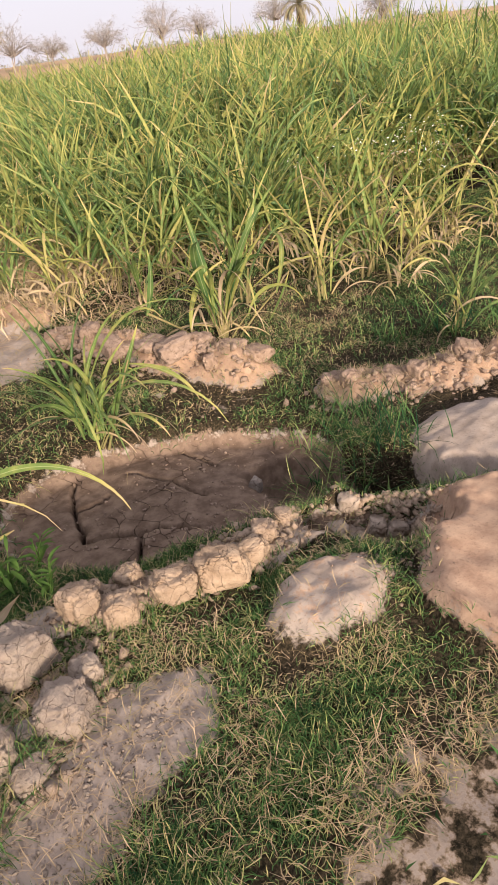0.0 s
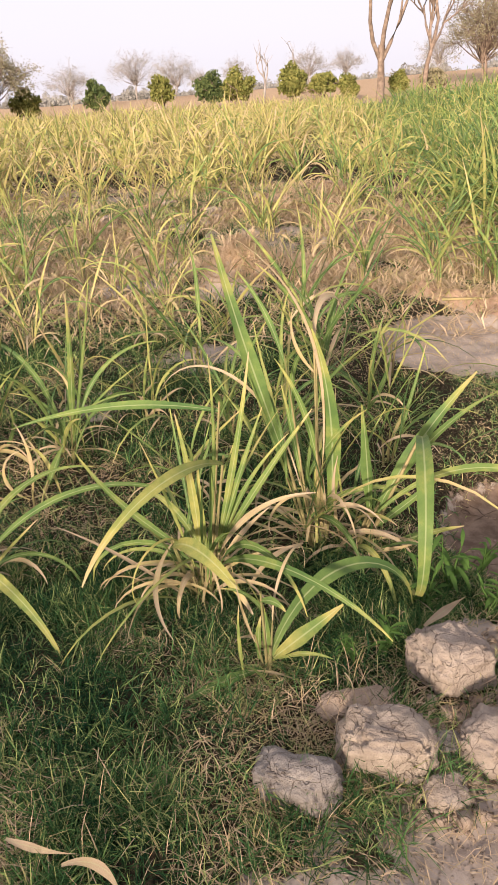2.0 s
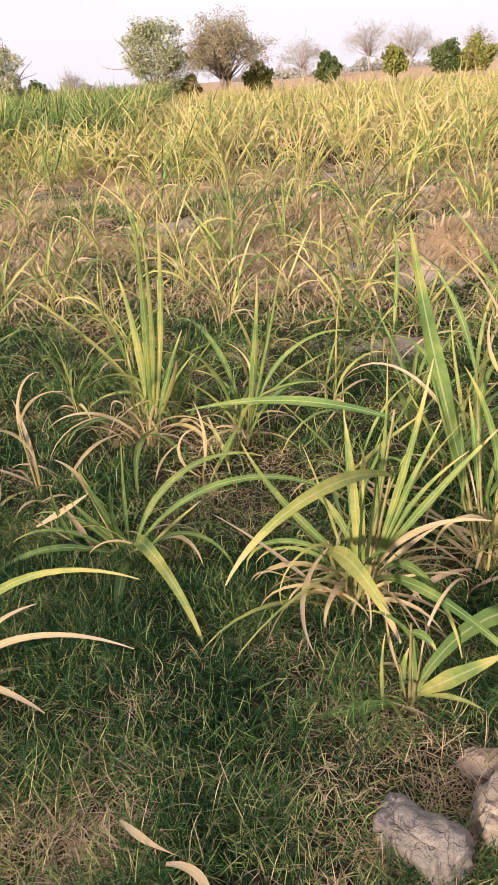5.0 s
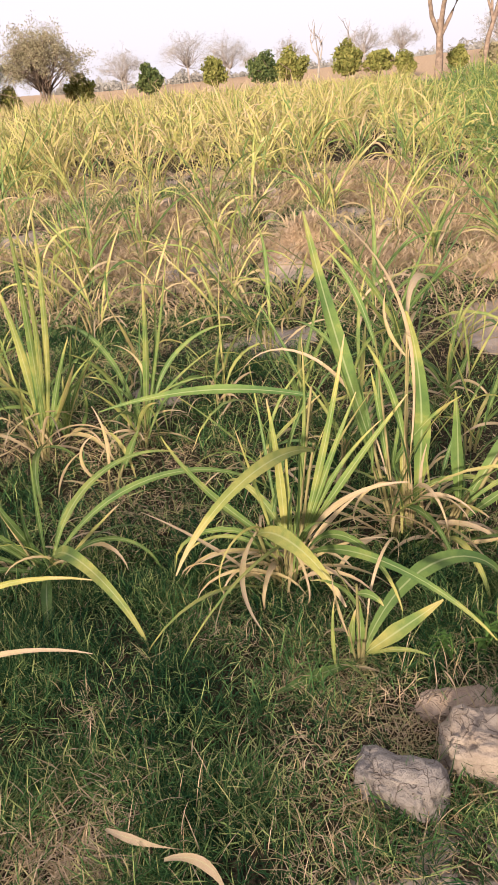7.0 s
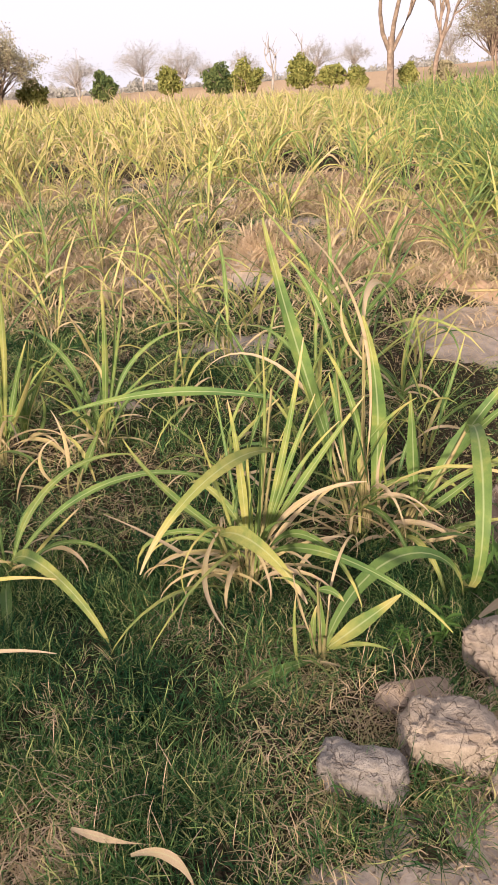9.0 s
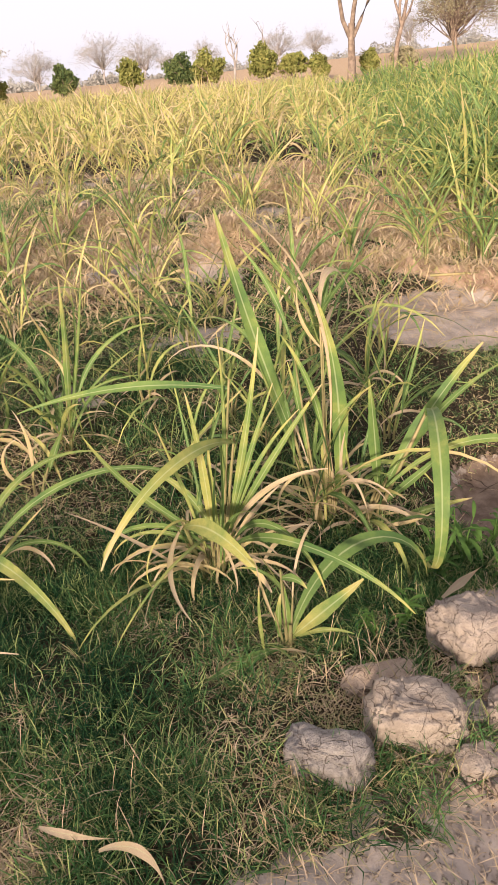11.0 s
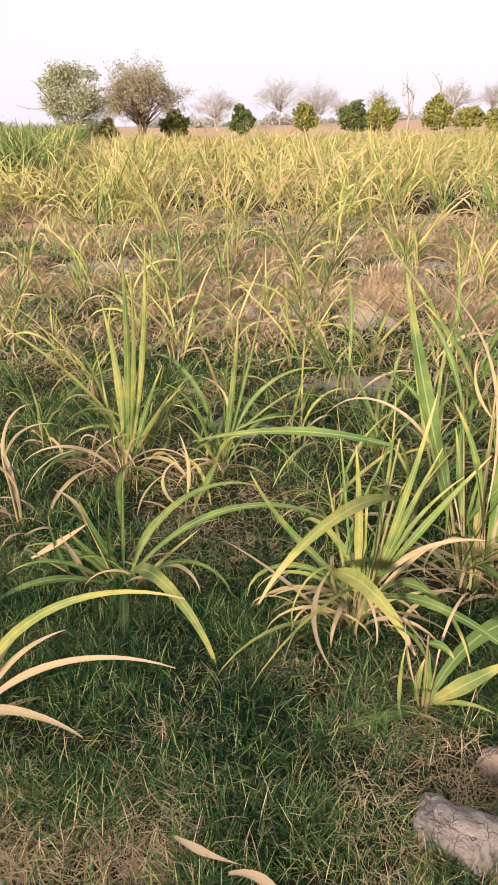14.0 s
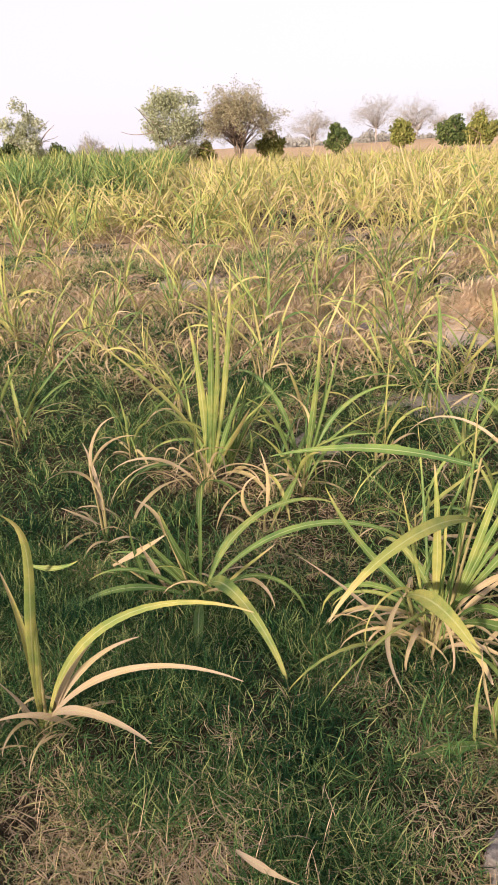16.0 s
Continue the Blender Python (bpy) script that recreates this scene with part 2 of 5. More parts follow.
def ribbons(start, az, el, length, droop, bend, width, tone, segs=6, fold=True, twist=0.0, roll=0.0):
    """Many blades at once: each rises from start along az and el (radians), droops and bends on its way and tapers."""
    start = np.atleast_2d(np.asarray(start, float))
    n = len(start)
    full = lambda v: np.broadcast_to(np.asarray(v, float), (n,))
    az, el, length, droop, bend, width, tone, twist = map(full, (az, el, length, droop, bend, width, tone, twist))
    s = np.linspace(0, 1, segs + 1)
    mid = (s[1:] + s[:-1]) / 2
    th = el[:, None] - droop[:, None] * mid ** 1.4
    ph = az[:, None] + bend[:, None] * mid
    step = np.stack([np.cos(th) * np.cos(ph), np.cos(th) * np.sin(ph), np.sin(th)], -1) * (length / segs)[:, None, None]
    spine = np.concatenate([start[:, None], start[:, None] + np.cumsum(step, 1)], 1)
    ph_v = az[:, None] + bend[:, None] * s
    th_v = el[:, None] - droop[:, None] * s ** 1.4
    side = np.stack([-np.sin(ph_v), np.cos(ph_v), 0 * ph_v], -1)
    up = np.stack([-np.sin(th_v) * np.cos(ph_v), -np.sin(th_v) * np.sin(ph_v), np.cos(th_v)], -1)
    tw = np.asarray(roll, float).reshape(-1, 1) + twist[:, None] * s
    side, up = side * np.cos(tw)[..., None] + up * np.sin(tw)[..., None], up * np.cos(tw)[..., None] - side * np.sin(tw)[..., None]
    shape = np.minimum(1.0, 0.34 + 1.6 * s) * np.clip((1.03 - s) / 0.62, 0.02, 1) ** 0.75
    half = (width / 2)[:, None] * shape
    rows = [spine + side * half[..., None], spine - side * half[..., None]]
    u = [0.0, 1.0]
    if fold:
        rows = [rows[0] + up * (half * 0.35)[..., None], spine, rows[1] + up * (half * 0.35)[..., None]]
        u = [0.0, 0.5, 1.0]
    c = len(rows)
    verts = np.stack(rows, 2).reshape(-1, 3)
    uv = np.stack([np.broadcast_to(np.array(u), (n, segs + 1, c)), np.broadcast_to(s[None, :, None], (n, segs + 1, c))], -1).reshape(-1, 2)
    i, j = np.meshgrid(np.arange(segs), np.arange(c - 1), indexing="ij")
    a = (i * c + j).ravel()
    quad = np.stack([a, a + 1, a + c + 1, a + c], -1)
    faces = (quad[None] + (np.arange(n) * (segs + 1) * c)[:, None, None]).reshape(-1, 4)
    return verts, faces, uv, np.repeat(tone, (segs + 1) * c)


def joined(name, pieces, material):
    verts, faces, uvs, tones, at = [], [], [], [], 0
    for v, f, uv, tn in pieces:
        verts.append(v), faces.append(f + at), uvs.append(uv), tones.append(tn)
        at += len(v)
    return mesh_from(name, np.concatenate(verts), np.concatenate(faces), material, np.concatenate(uvs), tone=np.concatenate(tones))


def part(name, me, parent, label=""):
    """A mesh as one part under a thing or a part."""
    ob = new(name, me)
    ob.parent = parent
    return tagged(ob, label)


def thing(name, x, y, z, label, category, group="", kind=""):
    ob = new(name)
    ob.location = (x, y, z)
    return tagged(ob, label, category, group, kind)


def tubes(paths, sides=6):
    """Tapered tubes along polylines: a list of (points, radii)."""
    verts, faces, at = [], [], 0
    ang = np.arange(sides) * 2 * math.pi / sides
    for pts, radii in paths:
        pts, radii = np.asarray(pts, float), np.asarray(radii, float)
        d = np.gradient(pts, axis=0)
        d /= np.linalg.norm(d, axis=1)[:, None] + 1e-9
        ref = np.where(np.abs(d[:, 2:]) > 0.9, [[1.0, 0, 0]], [[0, 0, 1.0]])
        a = np.cross(d, ref)
        a /= np.linalg.norm(a, axis=1)[:, None] + 1e-9
        b = np.cross(d, a)
        ring = pts[:, None] + radii[:, None, None] * (np.cos(ang)[None, :, None] * a[:, None] + np.sin(ang)[None, :, None] * b[:, None])
        verts.append(ring.reshape(-1, 3))
        for i in range(len(pts) - 1):
            for j in range(sides):
                q = (j + 1) % sides
                faces.append((at + i * sides + j, at + i * sides + q, at + (i + 1) * sides + q, at + (i + 1) * sides + j))
        at += len(pts) * sides
    return np.concatenate(verts), np.array(faces)


def leaf_cards(rng, centres, size, flat=0.0):
    """Small pointed leaf sprays, one four-cornered leaf a centre, turned at random."""
    n = len(centres)
    a = rng.normal(size=(n, 3))
    a[:, 2] *= 1 - flat
    a /= np.linalg.norm(a, axis=1)[:, None]
    b = np.cross(a, rng.normal(size=(n, 3)))
    b /= np.linalg.norm(b, axis=1)[:, None]
    s = (size * rng.uniform(0.6, 1.4, n))[:, None]
    v = np.stack([centres - a * s, centres + b * s * 0.45, centres + a * s, centres - b * s * 0.45], 1).reshape(-1, 3)
    return v, np.arange(n * 4).reshape(-1, 4)


def hashed(ix, iy, seed):
    v = np.sin(ix * 127.1 + iy * 311.7 + seed * 74.7) * 43758.5453
    return v - np.floor(v)


def vnoise(x, y, seed=0):
    """Smooth value noise, 0 to 1, on arrays."""
    ix, iy = np.floor(x), np.floor(y)
    fx, fy = x - ix, y - iy
    fx, fy = fx * fx * (3 - 2 * fx), fy * fy * (3 - 2 * fy)
    a, b = hashed(ix, iy, seed), hashed(ix + 1, iy, seed)
    c, d = hashed(ix, iy + 1, seed), hashed(ix + 1, iy + 1, seed)
    return (a + (b - a) * fx) * (1 - fy) + (c + (d - c) * fx) * fy


def fbm(x, y, seed=0, octaves=4):
    total, amp, norm = 0.0, 1.0, 0.0
    for o in range(octaves):
        total = total + amp * vnoise(x * 2 ** o + 17.3 * o, y * 2 ** o - 9.1 * o, seed + o)
        norm, amp = norm + amp, amp * 0.5
    return total / norm


def step_up(v, a, b):
    t = np.clip((v - a) / (b - a), 0, 1)
    return t * t * (3 - 2 * t)


def near_line(x, y, x0, y0, x1, y1):
    """Distance to a segment."""
    dx, dy = x1 - x0, y1 - y0
    t = np.clip(((x - x0) * dx + (y - y0) * dy) / (dx * dx + dy * dy), 0, 1)
    return np.hypot(x - x0 - t * dx, y - y0 - t * dy)


# ---- lie of the land ----
def pit_mask(x, y):
    u, v = (x - 1.68) * 0.94 - (y - 2.22) * 0.34, (x - 1.68) * 0.34 + (y - 2.22) * 0.94
    wob = 0.16 * (fbm(x * 3, y * 3, 5) - 0.5)
    r = (np.abs(u / 0.80) ** 2.6 + np.abs(v / 0.53) ** 2.6) ** (1 / 2.6) + wob
    return 1 - step_up(r, 0.86, 1.10)


def slab_mask(x, y):
    a = 1 - step_up(np.hypot((x - 2.24) / 0.52, (y - 0.66) / 0.56) + 0.25 * (fbm(x * 4, y * 4, 8) - 0.5), 0.85, 1.05)
    b = 1 - step_up(np.hypot((x - 2.78) / 0.36, (y - 1.42) / 0.30) + 0.25 * (fbm(x * 4, y * 4, 9) - 0.5), 0.80, 1.10)
    return a, b


RIDGES = ((2.08, 4.25, 2.62, 2.95, 0.17, 0.19), (2.90, 2.30, 3.55, 1.60, 0.16, 0.22), (1.75, 5.75, 2.2, 5.1, 0.13, 0.25))
LUMPS = ((0.27, 6.65, 0.36, 0.45), (-0.9, 10.6, 0.22, 1.2), (0.9, 11.2, 0.26, 0.9), (2.0, 9.0, 0.22, 0.6), (-2.6, 9.6, 0.16, 1.0), (-4.6, 9.0, 0.14, 0.9), (1.8, 12.2, 0.22, 0.8))
CRACKS = ((1.38, 2.74, 1.28, 2.50), (1.28, 2.50, 1.21, 2.27), (1.21, 2.27, 1.36, 2.19), (1.36, 2.19, 1.50, 2.12), (1.43, 2.16, 1.33, 2.0),
          (1.33, 2.0, 1.19, 1.90), (1.28, 2.50, 1.45, 2.52), (1.62, 2.62, 1.74, 2.42), (1.74, 2.42, 1.80, 2.2), (1.95, 2.62, 2.0, 2.42), (1.50, 2.12, 1.62, 1.98))


def masks(x, y):
    pit = pit_mask(x, y)
    slab_a, slab_b = slab_mask(x, y)
    slab = np.maximum(slab_a, slab_b)
    ridge = 0 * x
    for x0, y0, x1, y1, hgt, wid in RIDGES:
        ridge = np.maximum(ridge, 1 - step_up(near_line(x, y, x0, y0, x1, y1) + 0.2 * (fbm(x * 5, y * 5, 3) - 0.5), wid * 0.5, wid * 1.3))
    bump = [np.exp(-((x - cx) ** 2 + (y - cy) ** 2) / rad ** 2) for cx, cy, hgt, rad in LUMPS]
    lump, hump = bump[0], np.maximum.reduce(bump[1:])
    smooth_mound = 1 - step_up(np.hypot((x - 1.55) / 0.27, (y - 1.10) / 0.19) + 0.5 * (fbm(x * 5, y * 5, 24) - 0.5), 0.55, 1.15)
    path = 1 - step_up(np.minimum(near_line(x, y, 0.52, 0.97, 0.92, 1.10), near_line(x, y, -0.1, 0.82, 0.52, 0.97)) + 0.22 * (fbm(x * 7, y * 7, 21) - 0.5), 0.09, 0.21)
    right = step_up(x, 0.80, 1.05) * (1 - step_up(y + 0.34 * (fbm(x * 5, y * 5, 22) - 0.5), 0.55, 0.75)) * step_up(y + 0.4 * (fbm(x * 3, y * 3, 25) - 0.5), -0.5, 0.1) * (1 - step_up(x, 2.4, 3.4))
    flat = (1 - step_up(np.hypot((x - 1.6) / 0.55, (y - 4.6) / 0.7) + 0.3 * (fbm(x * 3, y * 3, 31) - 0.5), 0.7, 1.1))
    bund = 1 - step_up(np.minimum(near_line(x, y, 0.85, 1.68, 1.3, 1.52), near_line(x, y, 1.3, 1.52, 1.9, 1.48)) + 0.14 * (fbm(x * 7, y * 7, 23) - 0.5), 0.07, 0.15)
    bare = np.clip(np.maximum.reduce([path, bund, right * 0.42, smooth_mound, flat]), 0, 1)
    strip = step_up(y, 4.6, 6.8) * (1 - step_up(y, 13, 18)) * (1 - step_up(x - 0.12 * y, 2.0, 3.4))
    patch = fbm(x * 1.3, y * 1.3, 41)
    straw = np.clip(np.maximum(strip * step_up(patch, 0.30, 0.55), np.maximum.reduce([ridge * 0.8, lump, 0.55 * right])), 0, 1) * (1 - flat) * (1 - 0.75 * step_up(hump, 0.35, 0.75))
    damp = 1 - step_up(near_line(x, y, 1.86, 1.48, 2.10, 1.17) + 0.10 * (fbm(x * 8, y * 8, 27) - 0.5), 0.06, 0.15)
    far = step_up(np.hypot(x, y), 46, 56)
    straw = np.maximum(straw, 0.8 * far)
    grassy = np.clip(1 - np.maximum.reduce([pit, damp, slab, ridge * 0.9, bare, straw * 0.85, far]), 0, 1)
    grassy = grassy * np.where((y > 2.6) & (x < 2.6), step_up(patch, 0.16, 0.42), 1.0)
    return dict(pit=pit, slab=slab, slab_a=slab_a, slab_b=slab_b, ridge=ridge, lump=lump, mound=smooth_mound, bare=bare, bund=bund, right=right, straw=straw, grassy=grassy, far=far, damp=damp, hump=hump)


def crack_mask(x, y):
    """Where the silt of the basin has split open."""
    cut = 0 * x
    jx, jy = x + 0.05 * (fbm(x * 14, y * 14, 13) - 0.5), y + 0.05 * (fbm(x * 14, y * 14, 14) - 0.5)
    for x0, y0, x1, y1 in CRACKS:
        cut = np.maximum(cut, np.exp(-(near_line(jx, jy, x0, y0, x1, y1) / 0.0075) ** 2))
    return cut


def land(x, y):
    """Height of the ground."""
    x, y = np.asarray(x, float), np.asarray(y, float)
    k = masks(x, y)
    z = -0.10 * step_up(y, 1.45, 2.2) - 0.05 * step_up(x, 1.5, 3.0) * step_up(y, 1.2, 2.5)
    near = 1 - step_up(np.hypot(x, y), 12, 30)
    z = z + near * (0.05 * (fbm(x * 1.7, y * 1.7, 1) - 0.5) + 0.035 * (fbm(x * 7, y * 7, 2) - 0.5) * (1 - 0.5 * k["pit"]))
    z = z + near * (0.016 * (fbm(x * 20, y * 20, 4, 2) - 0.5))
    floor = -0.20 - 0.05 * step_up(x, 1.6, 2.4) + 0.03 * (fbm(x * 5, y * 5, 6) - 0.5)
    z = z * (1 - k["pit"]) + floor * k["pit"]
    gully = 1 - step_up(near_line(x, y, 2.2, 2.0, 2.28, 1.55) + 0.1 * (fbm(x * 6, y * 6, 7) - 0.5), 0.10, 0.24)
    z = z * (1 - gully) - 0.42 * gully
    z = z - 0.14 * k["damp"] * (0.6 + 0.8 * fbm(x * 12, y * 12, 28))
    gap = 1 - step_up(near_line(x, y, 2.26, 1.5, 2.66, 1.06), 0.02, 0.10)
    z = z + 0.10 * k["slab_a"] + 0.02 * k["slab_b"] + 0.09 * k["mound"] * (0.7 + 0.6 * fbm(x * 9, y * 9, 15)) + 0.055 * k["bund"] * fbm(x * 11, y * 11, 16) - 0.22 * gap
    for x0, y0, x1, y1, hgt, wid in RIDGES:
        d = near_line(x, y, x0, y0, x1, y1)
        z = z + hgt * np.exp(-(d / wid) ** 2) * (0.45 + 1.1 * fbm(x * 9, y * 9, 11, 3))
    for cx, cy, hgt, rad in LUMPS:
        z = z + hgt * np.exp(-((x - cx) ** 2 + (y - cy) ** 2) / rad ** 2) * (0.5 + fbm(x * 4, y * 4, 12))
    z = z - 0.08 * crack_mask(x, y) * k["pit"]
    r = np.hypot(x, y)
    turn = step_up(np.arctan2(x, np.maximum(y, 1e-3)), -0.5, 0.7)
    z = z + step_up(r, 22, 104) * (0.9 + 3.0 * turn) + 4.0 * step_up(r, 130, 420) * turn
    return z


def graded(lo, hi, fine_lo, fine_hi, fine, mid_lo, mid_hi, mid, growth):
    """Grid lines: fine inside, then a middle step, then steps that grow to the ends."""
    inner = list(np.arange(fine_lo, fine_hi, fine))
    up, down = [inner[-1]], [inner[0]]
    while up[-1] < hi:
        up.append(up[-1] + (mid if up[-1] < mid_hi else max(mid, (up[-1] - mid_hi) * growth + mid)))
    while down[-1] > lo:
        down.append(down[-1] - (mid if down[-1] > mid_lo else max(mid, (mid_lo - down[-1]) * growth + mid)))
    return np.array(down[:0:-1] + inner + up[1:])


gx = graded(-900, 900, 0.70, 2.5, 0.010, -2.6, 3.8, 0.045, 0.07)
gy = graded(-300, 1200, 1.0, 2.9, 0.010, 0.3, 5.4, 0.045, 0.06)
GX, GY = np.meshgrid(gx, gy, indexing="ij")
GZ = land(GX, GY)


def ground_at(x, y):
    """Height of the ground's mesh at places, between its grid lines."""
    x, y = np.asarray(x, float), np.asarray(y, float)
    i = np.clip(np.searchsorted(gx, x) - 1, 0, len(gx) - 2)
    j = np.clip(np.searchsorted(gy, y) - 1, 0, len(gy) - 2)
    u, v = (x - gx[i]) / (gx[i + 1] - gx[i]), (y - gy[j]) / (gy[j + 1] - gy[j])
    return (GZ[i, j] * (1 - u) + GZ[i + 1, j] * u) * (1 - v) + (GZ[i, j + 1] * (1 - u) + GZ[i + 1, j + 1] * u) * v


def land_at(x, y):
    return float(ground_at(np.array([x]), np.array([y]))[0])


k = masks(GX, GY)
ny = len(gy)
ii, jj = np.meshgrid(np.arange(len(gx) - 1), np.arange(ny - 1), indexing="ij")
a = (ii * ny + jj).ravel()
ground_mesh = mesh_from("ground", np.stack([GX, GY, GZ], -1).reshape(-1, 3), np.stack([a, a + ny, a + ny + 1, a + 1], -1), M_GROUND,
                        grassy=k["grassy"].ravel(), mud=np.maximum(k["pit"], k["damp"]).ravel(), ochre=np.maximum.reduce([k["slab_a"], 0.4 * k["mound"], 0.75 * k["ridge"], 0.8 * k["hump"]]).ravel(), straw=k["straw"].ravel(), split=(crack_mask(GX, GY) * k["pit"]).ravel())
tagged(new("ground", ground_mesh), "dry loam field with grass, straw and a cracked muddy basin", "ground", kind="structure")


# ---- sugarcane, plant by plant ----
def cane_plant(x, y, label="young sugarcane clump with green and yellowing leaves", group="sugarcane clumps"):
    return thing("sugarcane_plant", x, y, land_at(x, y), label, "sugarcane plant", group)


def cane_leaf(plant, ox, oy, z, az, el, length, droop, bend, width, tone):
    """One blade; place and height in metres, turns in degrees."""
    z0 = plant.location.z
    t = min(1.0, max(0.0, tone + random.uniform(-0.1, 0.1)))
    # upright blades stand with their face turned to the open path, the others lie flat
    a, away = radians(az), math.atan2(plant.location.y, plant.location.x)
    roll = math.atan2(math.sin(a - away), math.cos(a - away)) if el > 55 else 0.0
    roll = math.copysign(min(abs(roll), math.pi - abs(roll)), roll) * min(1.0, max(0.0, el - 55) / 15) + random.uniform(-0.25, 0.25)
    v, f, uv, tn = ribbons((ox, oy, max(z - z0, 0.01)), a, radians(el), length, radians(droop), radians(bend), width * (0.92 if tone < 0.3 else 0.75 if tone < 0.6 else 0.52), t, segs=14, twist=random.uniform(-0.5, 0.5), roll=roll)
    part("leaf", mesh_from("leaf", v, f, M_CANE, uv, tone=tn), plant, "dry straw-coloured leaf" if tone > 0.8 else "")
    # a sheath from the ground to the blade's foot
    h = max(z - z0, 0.02)
    if h > 0.05:
        r = min(0.008, 0.003 + width * 0.07)
        foot = (ox * 0.25, oy * 0.25, -0.03)
        v, f = tubes([([foot, (ox * 0.6, oy * 0.6, h * 0.5), (ox, oy, h + 0.02)], (r * 1.25, r, r * 0.7))], 6)
        part("stalk", mesh_from("stalk", v, f, M_STALK), plant)


def blade(plant, ox, oy, oz, az, el, length, droop, bend, width, tone, roll):
    """One blade from a place beside the plant's foot; metres and degrees. A sheath carries it from the ground."""
    v, f, uv, tn = ribbons((ox, oy, oz), radians(az), radians(el), length, radians(droop), radians(bend), width, tone, segs=18, twist=random.uniform(-0.35, 0.35), roll=radians(roll))
    part("leaf", mesh_from("leaf", v, f, M_CANE, uv, tone=tn), plant, "dry straw-coloured leaf" if tone > 0.8 else "")
    if oz > 0.05:
        r = min(0.009, 0.003 + width * 0.08)
        v, f = tubes([([(ox * 0.2, oy * 0.2, -0.03), (ox * 0.6, oy * 0.6, oz * 0.5), (ox, oy, oz + 0.03)], (r * 1.3, r, r * 0.7))], 6)
        part("stalk", mesh_from("stalk", v, f, M_STALK), plant)


def wild_cane(rng, height, leaves, dry, tone):
    """Arrays of a clump's blades: start, az, el, length, droop, bend, width, tone."""
    n = leaves
    az = rng.uniform(0, 2 * math.pi, n)
    dead = rng.random(n) < dry
    el = np.where(dead, rng.uniform(0.2, 1.1, n), rng.uniform(0.7, 1.45, n))
    length = height * np.where(dead, rng.uniform(0.45, 0.8, n), rng.uniform(0.65, 1.3, n))
    droop = np.where(dead, rng.uniform(1.3, 2.5, n), np.where(rng.random(n) < 0.38, rng.uniform(0.1, 0.6, n), rng.uniform(0.8, 2.6, n)))
    foot = rng.normal(0, 0.06, (n, 2))
    z = np.where(dead, rng.uniform(0.02, 0.15, n), rng.uniform(0.05, 0.28, n)) * height
    width = rng.uniform(0.015, 0.033, n) * (0.6 + 0.5 * height)
    tn = np.clip(np.where(dead, rng.uniform(0.75, 1.0, n), rng.normal(tone, 0.13, n)), 0, 1)
    return np.column_stack([foot, z]), az, el, length, droop, rng.normal(0, 0.35, n), width, tn


def cane_fill(plant, n, height, dry, tone, seed):
    """Thinner blades that fill a clump round its main ones."""
    r = np.random.default_rng(seed)
    start, az, el, length, droop, bend, width, tn = wild_cane(r, height, n, dry, tone)
    path = math.atan2(-plant.location.y, -plant.location.x)  # low dead blades keep off the trodden side
    off = np.arctan2(np.sin(az - path), np.cos(az - path))
    az = np.where((np.abs(off) < 0.75) & (tn > 0.6), az + np.where(off < 0, -0.9, 0.9), az)
    for i in range(n):
        v, f, uv, t = ribbons(start[i], az[i], el[i], length[i], droop[i], bend[i], width[i] * 0.8, tn[i], segs=10, twist=r.uniform(-0.8, 0.8), roll=r.uniform(-1.3, 1.3) if el[i] > 0.9 else r.uniform(-0.4, 0.4))
        part("leaf", mesh_from("leaf", v, f, M_CANE, uv, tone=t), plant, "dry straw-coloured leaf" if tn[i] > 0.8 else "")


cane = cane_plant(0.17, 1.61, "small sugarcane clump with one long arching leaf beside the clods")
blade(cane, 0.008, -0.008, 0.061, 49, 49, 0.71, 135, -46, 0.050, 0.16, 30)
blade(cane, 0.009, -0.000, 0.034, 359, 42, 0.28, -1, 1, 0.048, 0.34, 39)
blade(cane, -0.003, -0.000, 0.031, 131, 93, 0.22, 17, -1, 0.024, 0.20, -35)
blade(cane, -0.013, -0.000, 0.250, 322, 34, 0.09, 84, -0, 0.024, 0.22, 38)
blade(cane, -0.024, -0.000, 0.037, 0, 93, 0.16, 15, -0, 0.022, 0.24, 62)
blade(cane, -0.071, -0.034, -0.002, 180, 84, 0.27, -13, 0, 0.013, 0.36, 66)
blade(cane, 0.017, -0.005, 0.154, 58, 92, 0.43, 201, 6, 0.009, 0.95, 13)
blade(cane, -0.018, -0.019, 0.020, 206, 8, 0.28, 30, -5, 0.031, 0.10, -31)
blade(cane, -0.035, -0.000, 0.101, 180, 73, 0.22, -13, 0, 0.009, 0.85, -62)
blade(cane, 0.032, 0.000, 0.033, 341, 36, 0.17, 54, 0, 0.015, 0.30, 38)
cane_fill(cane, 5, 0.26, 0.50, 0.25, 968)
cane = cane_plant(-0.04, 2.03, "tall yellow-green sugarcane clump with dry leaves at its foot")
blade(cane, 0.059, 0.000, 0.198, 1, 76, 0.72, -6, -1, 0.025, 0.36, 60)
blade(cane, 0.069, 0.000, 0.209, 9, 58, 0.58, 6, -0, 0.027, 0.26, 46)
blade(cane, 0.009, -0.000, 0.143, 63, 91, 0.61, -14, -2, 0.030, 0.40, 22)
blade(cane, 0.032, -0.000, 0.188, 353, 81, 0.72, -12, -0, 0.016, 0.30, -65)
blade(cane, 0.108, -0.016, 0.543, 248, 32, 0.70, 94, -32, 0.039, 0.36, -40)
blade(cane, 0.004, 0.002, 0.170, 166, 34, 0.57, -34, 18, 0.027, 0.28, -43)
